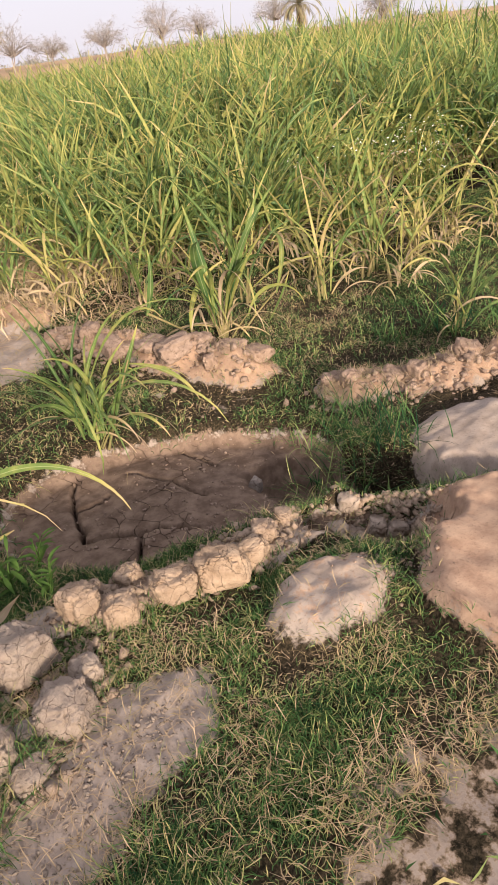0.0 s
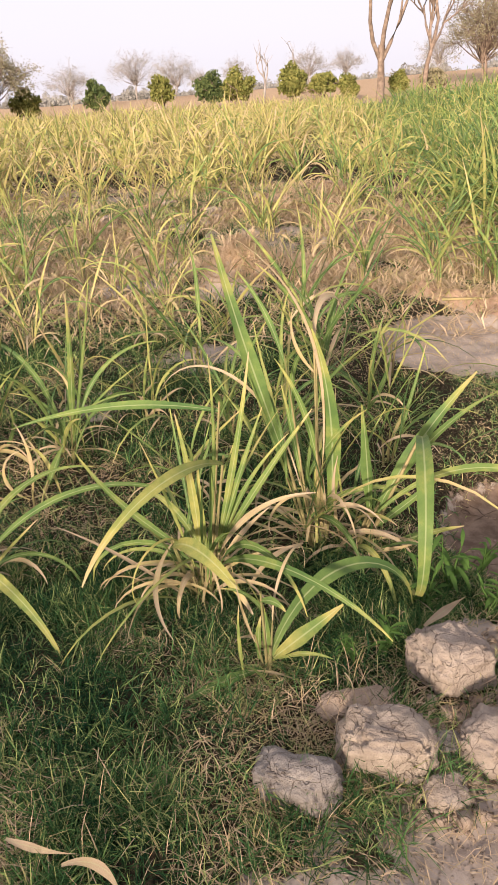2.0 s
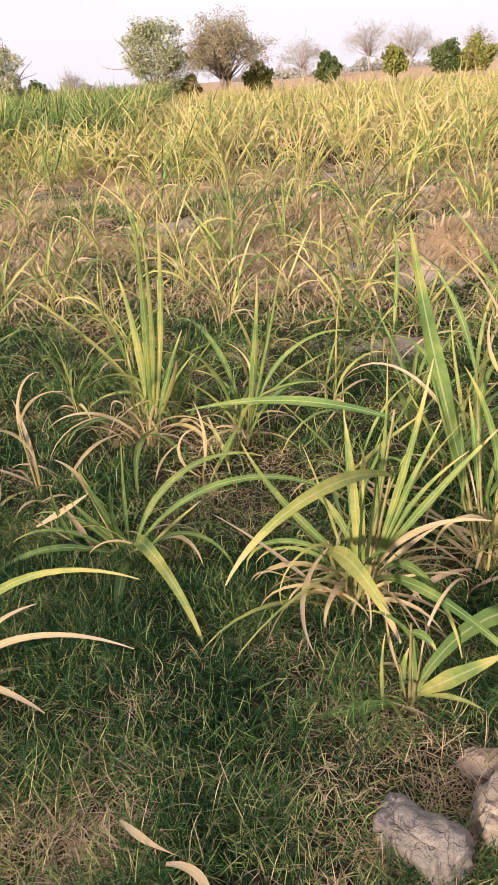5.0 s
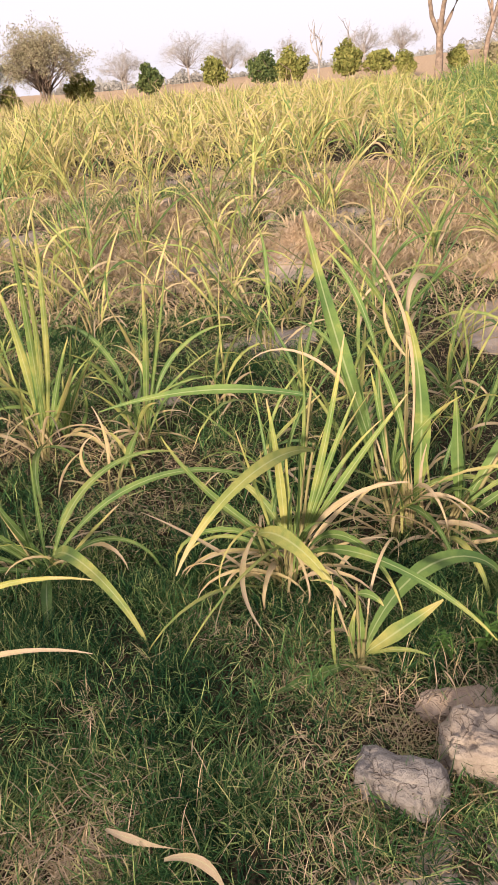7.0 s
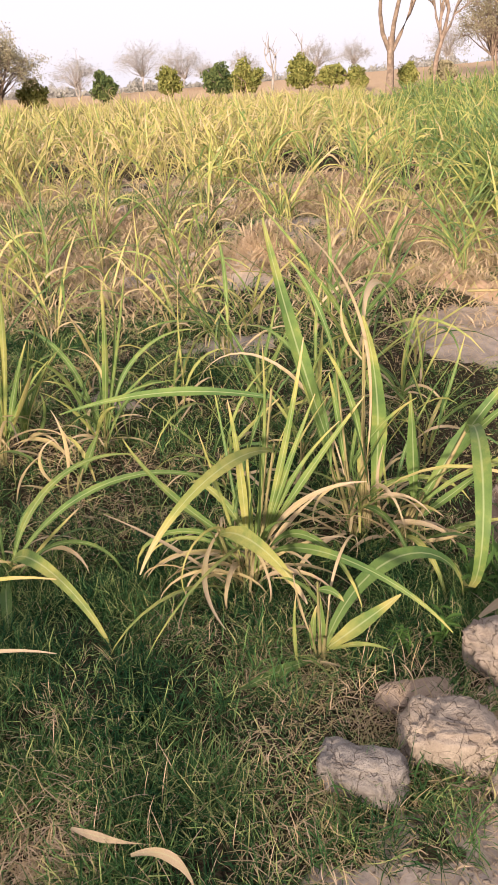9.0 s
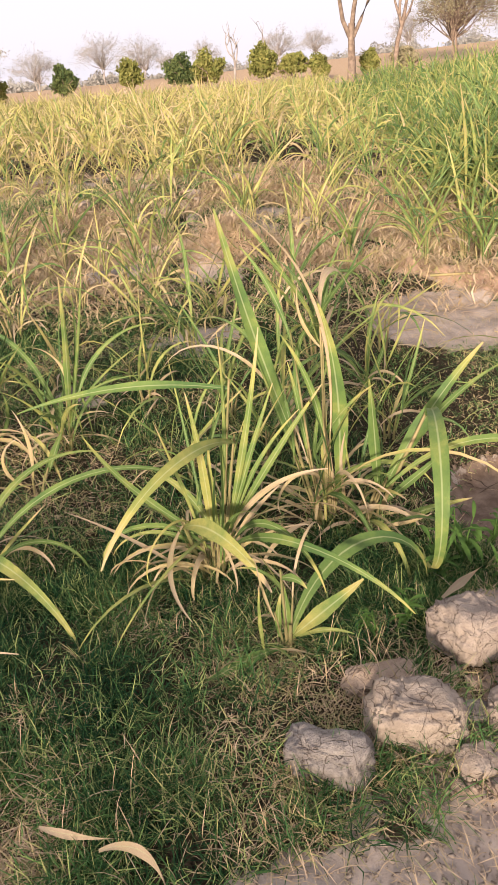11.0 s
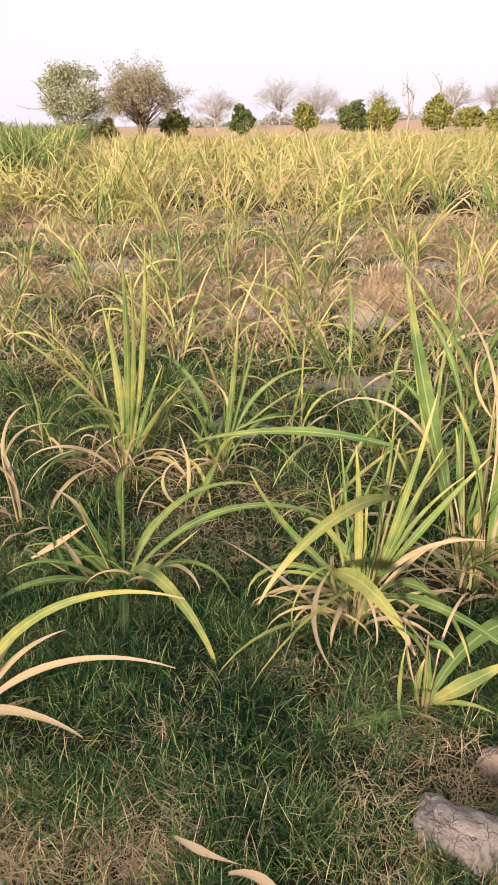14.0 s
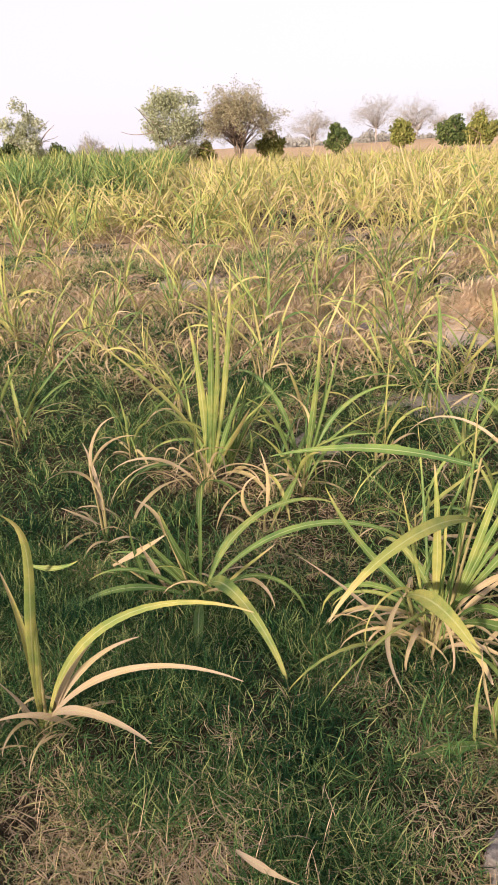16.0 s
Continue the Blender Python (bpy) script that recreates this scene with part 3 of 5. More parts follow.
blade(cane, -0.075, -0.003, 0.037, 194, 50, 0.52, 13, 2, 0.014, 0.95, -51)
blade(cane, -0.087, -0.003, 0.233, 295, 40, 0.52, 92, 19, 0.056, 0.42, 37)
blade(cane, -0.084, -0.005, 0.248, 242, -11, 0.41, -1, 63, 0.019, 0.90, -7)
blade(cane, -0.027, -0.002, 0.158, 232, 81, 0.51, 213, 2, 0.009, 0.50, -47)
blade(cane, 0.067, 0.000, 0.186, 346, 65, 0.44, 68, 13, 0.022, 0.92, 52)
blade(cane, 0.069, -0.008, 0.145, 309, 63, 0.58, 132, -6, 0.027, 0.20, 50)
blade(cane, 0.067, -0.014, 0.141, 291, 47, 0.81, 95, 45, 0.031, 0.18, 44)
blade(cane, 0.003, -0.051, 0.005, 313, 1, 0.27, -27, 5, 0.014, 0.92, 33)
blade(cane, 0.054, -0.000, 0.175, 0, 73, 0.58, 3, 0, 0.025, 0.30, 57)
blade(cane, 0.030, 0.000, 0.165, 180, 86, 0.40, -8, -0, 0.021, 0.34, -66)
blade(cane, 0.026, -0.006, 0.158, 151, 73, 0.48, 140, -34, 0.025, 0.38, -28)
blade(cane, 0.106, 0.005, 0.717, 149, -1, 0.71, 12, 43, 0.032, 0.16, -51)
blade(cane, 0.006, -0.000, 0.062, 284, 95, 0.45, 229, 11, 0.019, 0.88, 50)
blade(cane, -0.014, -0.001, 0.037, 252, 87, 0.34, 215, 1, 0.022, 0.90, -41)
blade(cane, -0.011, -0.000, 0.108, 180, 56, 0.40, 122, -3, 0.016, 0.32, -41)
blade(cane, 0.068, -0.000, 0.151, 29, 47, 0.26, 26, 0, 0.020, 0.90, 33)
blade(cane, 0.069, 0.000, 0.197, 10, 72, 0.49, 33, 2, 0.019, 0.28, 47)
blade(cane, -0.014, 0.001, 0.036, 210, 75, 0.33, 165, 2, 0.015, 0.85, -48)
cane_fill(cane, 46, 0.62, 0.55, 0.30, 966)
cane = cane_plant(0.41, 2.32, "tall sugarcane clump with a broad olive leaf and curled dry tops")
blade(cane, 0.036, 0.000, 0.140, 213, 94, 0.77, 24, -6, 0.064, 0.22, 37)
blade(cane, 0.007, -0.001, 0.384, 218, 94, 1.03, 68, -11, 0.013, 0.98, 39)
blade(cane, -0.024, -0.005, 0.812, 88, 60, 0.59, 204, -68, 0.025, 0.92, 34)
blade(cane, -0.132, 0.000, 0.414, 164, 72, 0.82, -6, 4, 0.058, 0.20, -56)
blade(cane, -0.006, 0.000, 0.337, 183, 82, 0.49, 25, 2, 0.027, 0.24, 63)
blade(cane, -0.065, 0.000, 0.269, 180, 82, 0.43, 4, 0, 0.025, 0.22, 65)
blade(cane, -0.078, -0.001, 0.319, 276, 131, 0.72, 142, 15, 0.022, 0.18, -15)
blade(cane, 0.021, -0.001, 0.143, 306, 61, 0.31, 108, 19, 0.016, 0.92, 56)
blade(cane, -0.011, -0.003, 0.044, 118, 91, 0.46, 205, -19, 0.019, 0.90, -21)
blade(cane, 0.082, 0.000, 0.022, 180, 75, 0.39, -29, 0, 0.018, 0.88, 62)
blade(cane, 0.016, -0.003, 0.015, 0, 89, 0.42, -11, -0, 0.018, 0.90, 60)
blade(cane, -0.128, -0.012, 0.304, 131, 90, 0.82, 121, -6, 0.022, 0.20, -30)
blade(cane, -0.124, -0.000, 0.775, 143, 71, 0.35, 30, 1, 0.021, 0.22, -42)
blade(cane, 0.010, -0.004, 0.194, 282, 61, 0.41, 142, 5, 0.015, 0.92, 49)
blade(cane, -0.078, -0.015, 0.299, 133, 72, 0.99, 144, 14, 0.013, 0.95, -38)
blade(cane, -0.009, -0.000, 0.143, 211, 81, 0.40, 200, 0, 0.016, 0.90, -53)
blade(cane, -0.103, -0.000, 0.268, 181, 72, 0.50, -2, -1, 0.015, 0.30, -66)
blade(cane, -0.016, -0.002, 0.728, 180, 48, 0.26, -58, -2, 0.014, 0.80, -66)
cane_fill(cane, 44, 0.68, 0.55, 0.26, 967)
cane = cane_plant(0.51, 2.29, "leaning green sugarcane shoot with broad glossy leaves")
blade(cane, 0.081, 0.001, 0.162, 1, 94, 0.45, -3, 0, 0.050, 0.16, 57)
blade(cane, 0.098, -0.002, 0.160, 9, 63, 0.64, 16, -1, 0.056, 0.20, 40)
blade(cane, 0.247, -0.011, 0.453, 255, 42, 1.08, 225, 10, 0.054, 0.22, 9)
blade(cane, 0.112, -0.012, 0.006, 5, 18, 0.34, 8, -10, 0.031, 0.34, 39)
blade(cane, 0.113, -0.004, 0.184, 14, 59, 0.62, 41, -1, 0.033, 0.18, 38)
blade(cane, 0.102, -0.039, 0.192, 348, 50, 0.95, 119, -33, 0.031, 0.32, 48)
blade(cane, 0.059, -0.001, 0.070, 359, 38, 0.42, -8, 3, 0.031, 0.16, 41)
blade(cane, 0.033, 0.000, 0.148, 320, 37, 0.18, 69, 0, 0.017, 0.60, 47)
blade(cane, -0.004, -0.002, 0.021, 329, 4, 0.30, -33, 15, 0.019, 0.85, 43)
blade(cane, 0.007, -0.054, 0.034, 282, 52, 0.53, 161, 8, 0.022, 0.40, 31)
blade(cane, -0.004, -0.004, 0.048, 224, -17, 0.26, -20, -22, 0.025, 0.18, -29)
cane_fill(cane, 14, 0.45, 0.50, 0.20, 973)
cane = cane_plant(-0.90, 2.17, "green sugarcane clump with long arching leaves over dark grass")
blade(cane, 0.006, 0.001, 0.034, 37, 71, 0.70, 97, -14, 0.027, 0.28, 45)
blade(cane, 0.004, 0.002, 0.037, 11, 54, 1.02, 106, 1, 0.027, 0.18, 47)
blade(cane, -0.006, -0.002, 0.049, 195, 62, 0.38, -15, 1, 0.030, 0.18, -52)
blade(cane, -0.020, -0.006, 0.041, 197, 49, 0.30, -10, 0, 0.029, 0.20, -47)
blade(cane, -0.032, -0.024, 0.019, 207, 33, 0.58, 87, 4, 0.027, 0.16, -42)
blade(cane, 0.009, -0.009, 0.028, 301, 56, 0.80, 130, 27, 0.050, 0.30, 36)
blade(cane, -0.001, -0.033, 0.018, 288, 29, 0.53, 81, 1, 0.039, 0.20, -5)
blade(cane, 0.040, -0.038, 0.035, 13, 53, 0.56, 162, -30, 0.018, 0.20, 43)
blade(cane, -0.012, -0.004, 0.036, 197, 92, 0.47, -5, 0, 0.016, 0.18, -65)
blade(cane, -0.139, -0.042, 0.055, 197, 68, 0.23, 0, -0, 0.024, 0.92, -51)
blade(cane, -0.327, -0.099, 0.174, 17, 28, 0.25, -7, -0, 0.025, 0.92, 50)
blade(cane, -0.183, -0.056, 0.039, 200, 67, 0.33, -26, -0, 0.018, 0.16, -54)
blade(cane, -0.032, -0.050, 0.025, 258, -8, 0.30, -11, -9, 0.022, 0.90, -29)
blade(cane, -0.049, -0.017, 0.024, 183, 58, 0.42, 91, -8, 0.019, 0.18, -37)
blade(cane, -0.057, -0.022, 0.014, 199, 53, 0.44, 91, -2, 0.019, 0.20, -43)
blade(cane, -0.126, -0.038, 0.296, 197, 83, 0.19, 58, -0, 0.019, 0.80, -53)
blade(cane, -0.025, -0.009, 0.037, 203, 74, 0.31, -32, -0, 0.022, 0.14, -64)
cane_fill(cane, 16, 0.40, 0.40, 0.18, 965)
cane = cane_plant(-1.09, 1.33, "half-dried sugarcane clump with long bent straw-coloured leaves")
blade(cane, 0.006, -0.006, 0.036, 1, 90, 1.01, 57, -78, 0.030, 0.40, -21)
blade(cane, 0.020, 0.005, 0.048, 5, 74, 0.85, 92, 1, 0.027, 0.42, 61)
blade(cane, 0.009, 0.002, 0.038, 359, 56, 0.71, 77, 6, 0.021, 0.95, 49)
blade(cane, 0.038, 0.011, 0.078, 33, 70, 0.34, 35, -3, 0.025, 0.92, 53)
blade(cane, 0.046, 0.014, 0.088, 32, 63, 0.34, 59, -3, 0.019, 0.92, 47)
blade(cane, 0.018, 0.005, 0.060, 333, 49, 0.43, 89, 28, 0.027, 0.92, 38)
blade(cane, -0.006, -0.002, 0.028, 233, 73, 0.24, 11, -0, 0.012, 0.95, -63)
blade(cane, -0.001, -0.000, 0.132, 174, 94, 0.43, 24, -4, 0.022, 0.55, -32)
blade(cane, -0.007, -0.002, 0.028, 1, 80, 0.51, -9, -3, 0.019, 0.40, -43)
blade(cane, -0.008, -0.009, 0.013, 260, 84, 0.21, 164, -1, 0.012, 0.85, -51)
blade(cane, 0.046, 0.013, 0.578, 346, 2, 0.17, -34, 14, 0.015, 0.30, 43)
cane_fill(cane, 8, 0.34, 0.85, 0.60, 972)
cane = cane_plant(-0.72, 3.13, "green sugarcane clump with an upright pale blade and wide arching leaves")
blade(cane, 0.018, 0.000, 0.093, 0, 81, 0.75, -6, -0, 0.034, 0.30, -61)
blade(cane, 0.022, -0.000, 0.093, 0, 75, 0.86, -4, 0, 0.016, 0.26, -63)
blade(cane, -0.009, -0.012, 0.082, 152, 88, 0.92, 134, -16, 0.027, 0.16, -29)
blade(cane, 0.036, -0.001, 0.093, 32, 79, 0.75, 95, -3, 0.024, 0.20, 46)
blade(cane, 0.038, -0.057, 0.075, 32, 68, 0.88, 233, 48, 0.021, 0.22, 44)
blade(cane, 0.015, 0.001, 0.093, 190, 84, 0.42, 79, -7, 0.018, 0.20, -55)
blade(cane, 0.033, 0.000, 0.242, 213, 106, 0.38, 91, -1, 0.016, 0.85, 55)
blade(cane, 0.007, 0.000, 0.032, 198, 62, 0.20, 99, -0, 0.018, 0.86, -53)
blade(cane, -0.024, -0.041, 0.053, 262, 9, 0.30, 59, -6, 0.025, 0.20, -26)
blade(cane, 0.025, -0.000, 0.123, 46, 69, 0.65, -20, -4, 0.018, 0.24, 40)
cane_fill(cane, 28, 0.55, 0.45, 0.22, 970)
cane = cane_plant(-1.14, 3.25, "slim green sugarcane clump between its neighbours")
blade(cane, 0.002, -0.002, 0.016, 0, 78, 0.57, 1, -0, 0.019, 0.18, -57)
blade(cane, 0.007, -0.001, 0.016, 360, 77, 0.59, 34, -3, 0.019, 0.20, -60)
blade(cane, -0.001, -0.000, 0.047, 180, 95, 0.38, 33, 0, 0.024, 0.16, -51)
blade(cane, 0.016, -0.003, 0.008, 359, 42, 0.35, -71, 4, 0.020, 0.22, -65)
blade(cane, 0.002, -0.002, 0.016, 205, 81, 0.20, 77, -0, 0.021, 0.18, -61)
blade(cane, -0.001, -0.009, 0.005, 335, 64, 0.32, 144, 0, 0.016, 0.85, 60)
cane_fill(cane, 10, 0.42, 0.40, 0.24, 976)
cane = cane_plant(0.80, 3.54, "broad-leaved green sugarcane shoot by the bare flat")
blade(cane, -0.001, -0.004, 0.011, 354, 57, 0.37, -31, 1, 0.033, 0.18, 54)
blade(cane, 0.026, 0.000, 0.067, 0, 91, 0.50, 18, 0, 0.027, 0.20, 56)
blade(cane, 0.025, -0.004, 0.103, 34, 101, 0.97, 242, 36, 0.016, 0.45, 23)
blade(cane, 0.005, 0.000, 0.069, 180, 68, 0.30, 55, -0, 0.018, 0.16, -64)
blade(cane, 0.007, -0.001, 0.037, 303, 64, 0.44, 157, 8, 0.016, 0.90, 58)
cane_fill(cane, 10, 0.42, 0.45, 0.24, 977)
cane = cane_plant(-1.19, 3.04)
cane_leaf(cane, 0.02, 0.00, 0.03, 328, 82, 1.08, -9, -0, 0.045, Y)
cane_leaf(cane, 0.01, 0.00, 0.06, 265, 91, 0.79, 22, -0, 0.050, Y)
cane_leaf(cane, 0.04, 0.01, 0.06, 356, 78, 1.02, -10, -0, 0.040, Y)
cane_leaf(cane, -0.01, -0.00, 0.03, 203, 55, 0.68, -20, -6, 0.035, G)
cane_leaf(cane, 0.03, 0.01, 0.03, 0, 58, 0.69, -5, 5, 0.040, G)
cane_leaf(cane, -0.01, -0.00, -0.00, 196, 36, 0.48, 108, 7, 0.040, G)
cane_leaf(cane, 0.02, 0.00, -0.00, 22, 59, 0.69, -19, -0, 0.030, G)
cane_leaf(cane, -0.01, -0.00, 0.03, 140, 68, 0.68, 136, 16, 0.030, Y)
cane_leaf(cane, 0.00, 0.00, -0.04, 319, 73, 0.60, 117, -29, 0.030, D)
cane_leaf(cane, -0.02, -0.00, -0.03, 263, 74, 0.48, 115, 12, 0.030, D)
cane_leaf(cane, 0.01, 0.00, -0.00, 10, 82, 0.46, -14, 0, 0.040, G)
cane_leaf(cane, 0.03, 0.01, 0.06, 330, 78, 0.95, -14, -0, 0.035, Y)
cane_leaf(cane, 0.02, 0.00, -0.00, 271, 15, 0.55, 67, 28, 0.035, G)
cane_leaf(cane, 0.04, 0.01, -0.00, 10, 75, 0.54, 10, 4, 0.030, G)
cane_fill(cane, 34, 0.75, 0.50, 0.34, 969)
cane = cane_plant(-1.49, 2.50)
cane_leaf(cane, 0.00, 0.00, -0.02, 132, 89, 0.42, 69, 6, 0.040, D)
cane_leaf(cane, -0.02, -0.00, -0.02, 196, 30, 0.20, 10, -12, 0.035, D)
cane_leaf(cane, 0.01, 0.00, 0.09, 244, 80, 0.45, 112, 7, 0.030, D)
cane_leaf(cane, -0.03, -0.01, 0.26, 1, 66, 0.34, 77, 2, 0.030, D)
cane_leaf(cane, -0.00, -0.00, 0.04, 351, 110, 0.62, 97, -15, 0.030, D)
cane_fill(cane, 6, 0.40, 1.00, 0.80, 971)
cane = cane_plant(-0.81, 2.73)
cane_leaf(cane, 0.01, 0.00, -0.02, 189, 101, 0.35, 33, 0, 0.035, D)
cane_leaf(cane, -0.01, -0.00, -0.05, 28, 142, 0.32, 129, -29, 0.030, D)
cane_leaf(cane, 0.08, 0.02, 0.01, 65, 45, 0.21, 35, 19, 0.045, G)
cane_leaf(cane, -0.21, -0.05, -0.08, 17, 77, 0.28, 60, 1, 0.025, D)
cane_fill(cane, 5, 0.35, 0.80, 0.60, 983)
cane = cane_plant(1.58, 2.83)
cane_leaf(cane, 0.01, -0.01, -0.07, 195, 110, 0.68, 109, 3, 0.035, Y)
cane_leaf(cane, 0.06, -0.04, -0.04, 329, 65, 0.60, -2, -1, 0.040, G)
cane_leaf(cane, 0.04, -0.03, -0.06, 315, 88, 0.57, 47, -1, 0.035, Y)
cane_leaf(cane, 0.09, -0.06, -0.02, 288, 50, 0.45, 105, -2, 0.035, Y)
cane_leaf(cane, -0.01, 0.01, -0.06, 140, 81, 0.59, 74, 1, 0.035, G)
cane_leaf(cane, -0.04, 0.03, -0.06, 195, 84, 0.55, 126, -3, 0.035, G)
cane_leaf(cane, 0.02, -0.01, -0.07, 206, 92, 1.10, 209, 81, 0.035, Y)
cane_leaf(cane, -0.00, 0.00, -0.07, 344, 104, 0.38, 46, -0, 0.030, G)
cane_leaf(cane, 0.07, -0.05, -0.05, 312, 63, 0.45, -24, -7, 0.030, G)
cane_leaf(cane, 0.03, -0.02, -0.07, 201, 94, 0.37, 66, -2, 0.030, G)
cane_leaf(cane, 0.20, -0.14, 0.32, 313, -5, 0.40, 64, 1, 0.045, Y)
cane_fill(cane, 34, 0.78, 0.25, 0.22, 974)
cane = cane_plant(3.00, 3.66)
cane_leaf(cane, -0.02, 0.01, 0.01, 143, 82, 0.76, 6, -1, 0.060, G)
cane_leaf(cane, 0.01, -0.01, 0.00, 2, 83, 0.89, 24, 3, 0.050, Y)
cane_leaf(cane, 0.03, -0.02, 0.04, 329, 74, 0.87, 26, 0, 0.060, G)
cane_leaf(cane, -0.05, 0.04, 0.01, 199, 78, 1.02, 85, 71, 0.060, G)
cane_leaf(cane, -0.18, 0.12, -0.09, 323, 88, 0.60, 71, 2, 0.050, Y)
cane_leaf(cane, 0.06, -0.04, -0.01, 287, 91, 0.84, 138, -7, 0.050, G)
cane_leaf(cane, 0.32, -0.23, 0.12, 16, 59, 0.67, 72, 70, 0.050, Y)
cane_leaf(cane, 0.25, -0.17, -0.12, 312, 56, 0.44, -20, -1, 0.050, G)
cane_leaf(cane, -0.41, 0.29, 0.06, 329, 71, 0.46, -23, -0, 0.050, G)
cane_leaf(cane, -0.40, 0.28, 0.06, 328, 50, 0.42, 52, 0, 0.040, Y)
cane_leaf(cane, 0.03, -0.02, -0.00, 272, 80, 0.89, 160, -34, 0.050, Y)
cane_leaf(cane, -0.03, 0.02, -0.07, 216, 71, 0.64, 145, -2, 0.050, D)
cane_leaf(cane, 0.02, -0.01, -0.08, 271, 67, 0.62, 144, -4, 0.050, D)
cane_leaf(cane, 0.00, -0.00, -0.08, 251, 92, 0.87, 140, 6, 0.050, D)
cane_leaf(cane, 0.15, -0.11, -0.02, 310, 73, 0.58, 154, -7, 0.040, Y)
cane_leaf(cane, 0.04, -0.03, -0.00, 332, 85, 0.63, 35, 1, 0.050, G)
cane_leaf(cane, -0.04, 0.03, -0.03, 257, 87, 0.82, 116, -55, 0.050, Y)
cane_fill(cane, 32, 0.85, 0.50, 0.30, 975)


def cane_clump(rng, height, leaves, dry, tone, label):
    """A countable clump, each blade a part, built at the origin."""
    plant = thing("sugarcane_plant", 0, 0, -50, label, "sugarcane plant", "sugarcane clumps")
    start, az, el, length, droop, bend, width, tn = wild_cane(rng, height, leaves, dry, tone)
    for i in range(leaves):
        v, f, uv, t = ribbons(start[i], az[i], el[i], length[i], droop[i], bend[i], width[i], tn[i], segs=9, twist=rng.uniform(-0.6, 0.6), roll=rng.uniform(-1.4, 1.4) if el[i] > 0.9 else rng.uniform(-0.4, 0.4))
        part("leaf", mesh_from("leaf", v, f, M_CANE, uv, tone=t), plant, "dry straw-coloured leaf" if tn[i] > 0.8 else "")
    stems = []
    for i in range(3):
        fx, fy = rng.normal(0, 0.035, 2)
        stems.append(([(fx, fy, -0.04), (fx * 1.3, fy * 1.3, height * 0.14), (fx * 1.8, fy * 1.8, height * 0.3)], (0.012, 0.010, 0.006)))
    for s in stems:
        v, f = tubes([s], 6)
        part("stalk", mesh_from("stalk", v, f, M_STALK), plant)
    return plant


rng = np.random.default_rng(7)
KINDS = (
    [cane_clump(rng, 0.85, 19, 0.42, 0.46, "yellowing sugarcane clump with dry lower leaves in the field") for _ in range(4)]
    + [cane_clump(rng, 0.95, 19, 0.25, 0.24, "green sugarcane clump with long arching leaves in the field") for _ in range(4)]
    + [cane_clump(rng, 0.60, 15, 0.62, 0.55, "small half-dried sugarcane clump on straw-covered soil") for _ in range(4)]
)


def plant_cane(kind, x, y, size=1.0):
    """Stands a clump of kind 0 (yellow), 1 (green) or 2 (half dry) in the field."""
    pick = kind * 4 + int(rng.integers(4))
    m = Matrix.Translation((x, y, land_at(x, y))) @ Matrix.Rotation(rng.uniform(0, 6.28), 4, 'Z') @ Matrix.Scale(size, 4)
    ob = copy_thing(KINDS[pick], m)
    return ob


for kind, x, y, size in ((0, -3.87, 5.41, 1.0), (1, -2.50, 3.33, 0.75), (2, -2.84, 5.04, 0.8), (0, -1.39, 4.97, 0.8), (1, -0.45, 5.6, 0.9), (1, -0.13, 4.25, 0.8),
                         (0, -5.69, 13.35, 1.5), (2, 4.48, 3.39, 1.1), (2, 5.3, 3.9, 1.2), (0, 5.9, 4.3, 1.1), (2, 5.0, 4.4, 1.2), (2, 6.4, 3.7, 1.0), (0, 4.0, 3.7, 1.0), (1, 3.5, 4.1, 1.0), (1, 4.02, 2.45, 0.65), (0, 2.56, 5.34, 1.0), (2, 2.0, 8.7, 1.3), (1, 1.05, 4.1, 0.75),
                         (1, 0.62, 3.9, 0.85), (1, 0.55, 4.9, 0.9), (0, -2.0, 6.6, 0.8), (0, -3.3, 7.9, 0.9), (1, 3.0, 9.2, 1.15), (1, 3.3, 8.4, 1.1), (1, 3.6, 9.6, 1.2), (2, 4.6, 3.9, 1.1), (2, 5.2, 4.5, 1.2), (2, 5.6, 3.7, 1.0), (2, 4.9, 3.6, 0.9), (0, 6.1, 4.1, 1.1), (2, 4.35, 4.3, 1.1), (2, 5.7, 4.7, 1.2),
                         (2, -0.9, 4.0, 0.7), (0, -1.75, 4.1, 0.6), (1, 0.05, 3.3, 0.65), (1, 0.36, 3.25, 0.75), (1, -0.12, 2.75, 0.6), (1, 0.22, 2.8, 0.6), (0, -0.38, 3.6, 0.65), (1, 0.80, 2.95, 0.55), (1, -1.75, 3.3, 0.55), (0, -0.7, 7.6, 0.9), (0, 0.55, 8.6, 1.1), (2, -1.6, 7.9, 1.0), (0, 1.2, 7.6, 1.0)):
    plant_cane(kind, x, y, size)
# looser clumps over the thin middle of the field
spots = []
while len(spots) < 125:
    x, y = rng.uniform(-7.5, 3.0), 4.3 + 9.2 * rng.random() ** 0.75
    if abs(x + 0.8) > 0.62 * y + 0.4 or min([9.0] + [math.hypot(x - a, y - b) for a, b in spots]) < 0.36:
        continue
    if math.hypot((x - 1.6) / 0.7, (y - 4.7) / 0.9) < 1 or (x > 1.9 and y < 6.4):
        continue
    if math.hypot(x - 0.27, (y - 6.3) / 1.4) < 0.85:
        continue
    if 6.4 < y < 11.2 and x < 2.0 and rng.random() < 0.62:
        continue
    if min(math.hypot((x - cx) / rad, (y - cy) / rad) for cx, cy, _, rad in LUMPS) < 0.95:
        continue
    if fbm(np.array([x * 0.7]), np.array([y * 0.7]), 51)[0] < 0.40:
        continue
    spots.append((x, y))
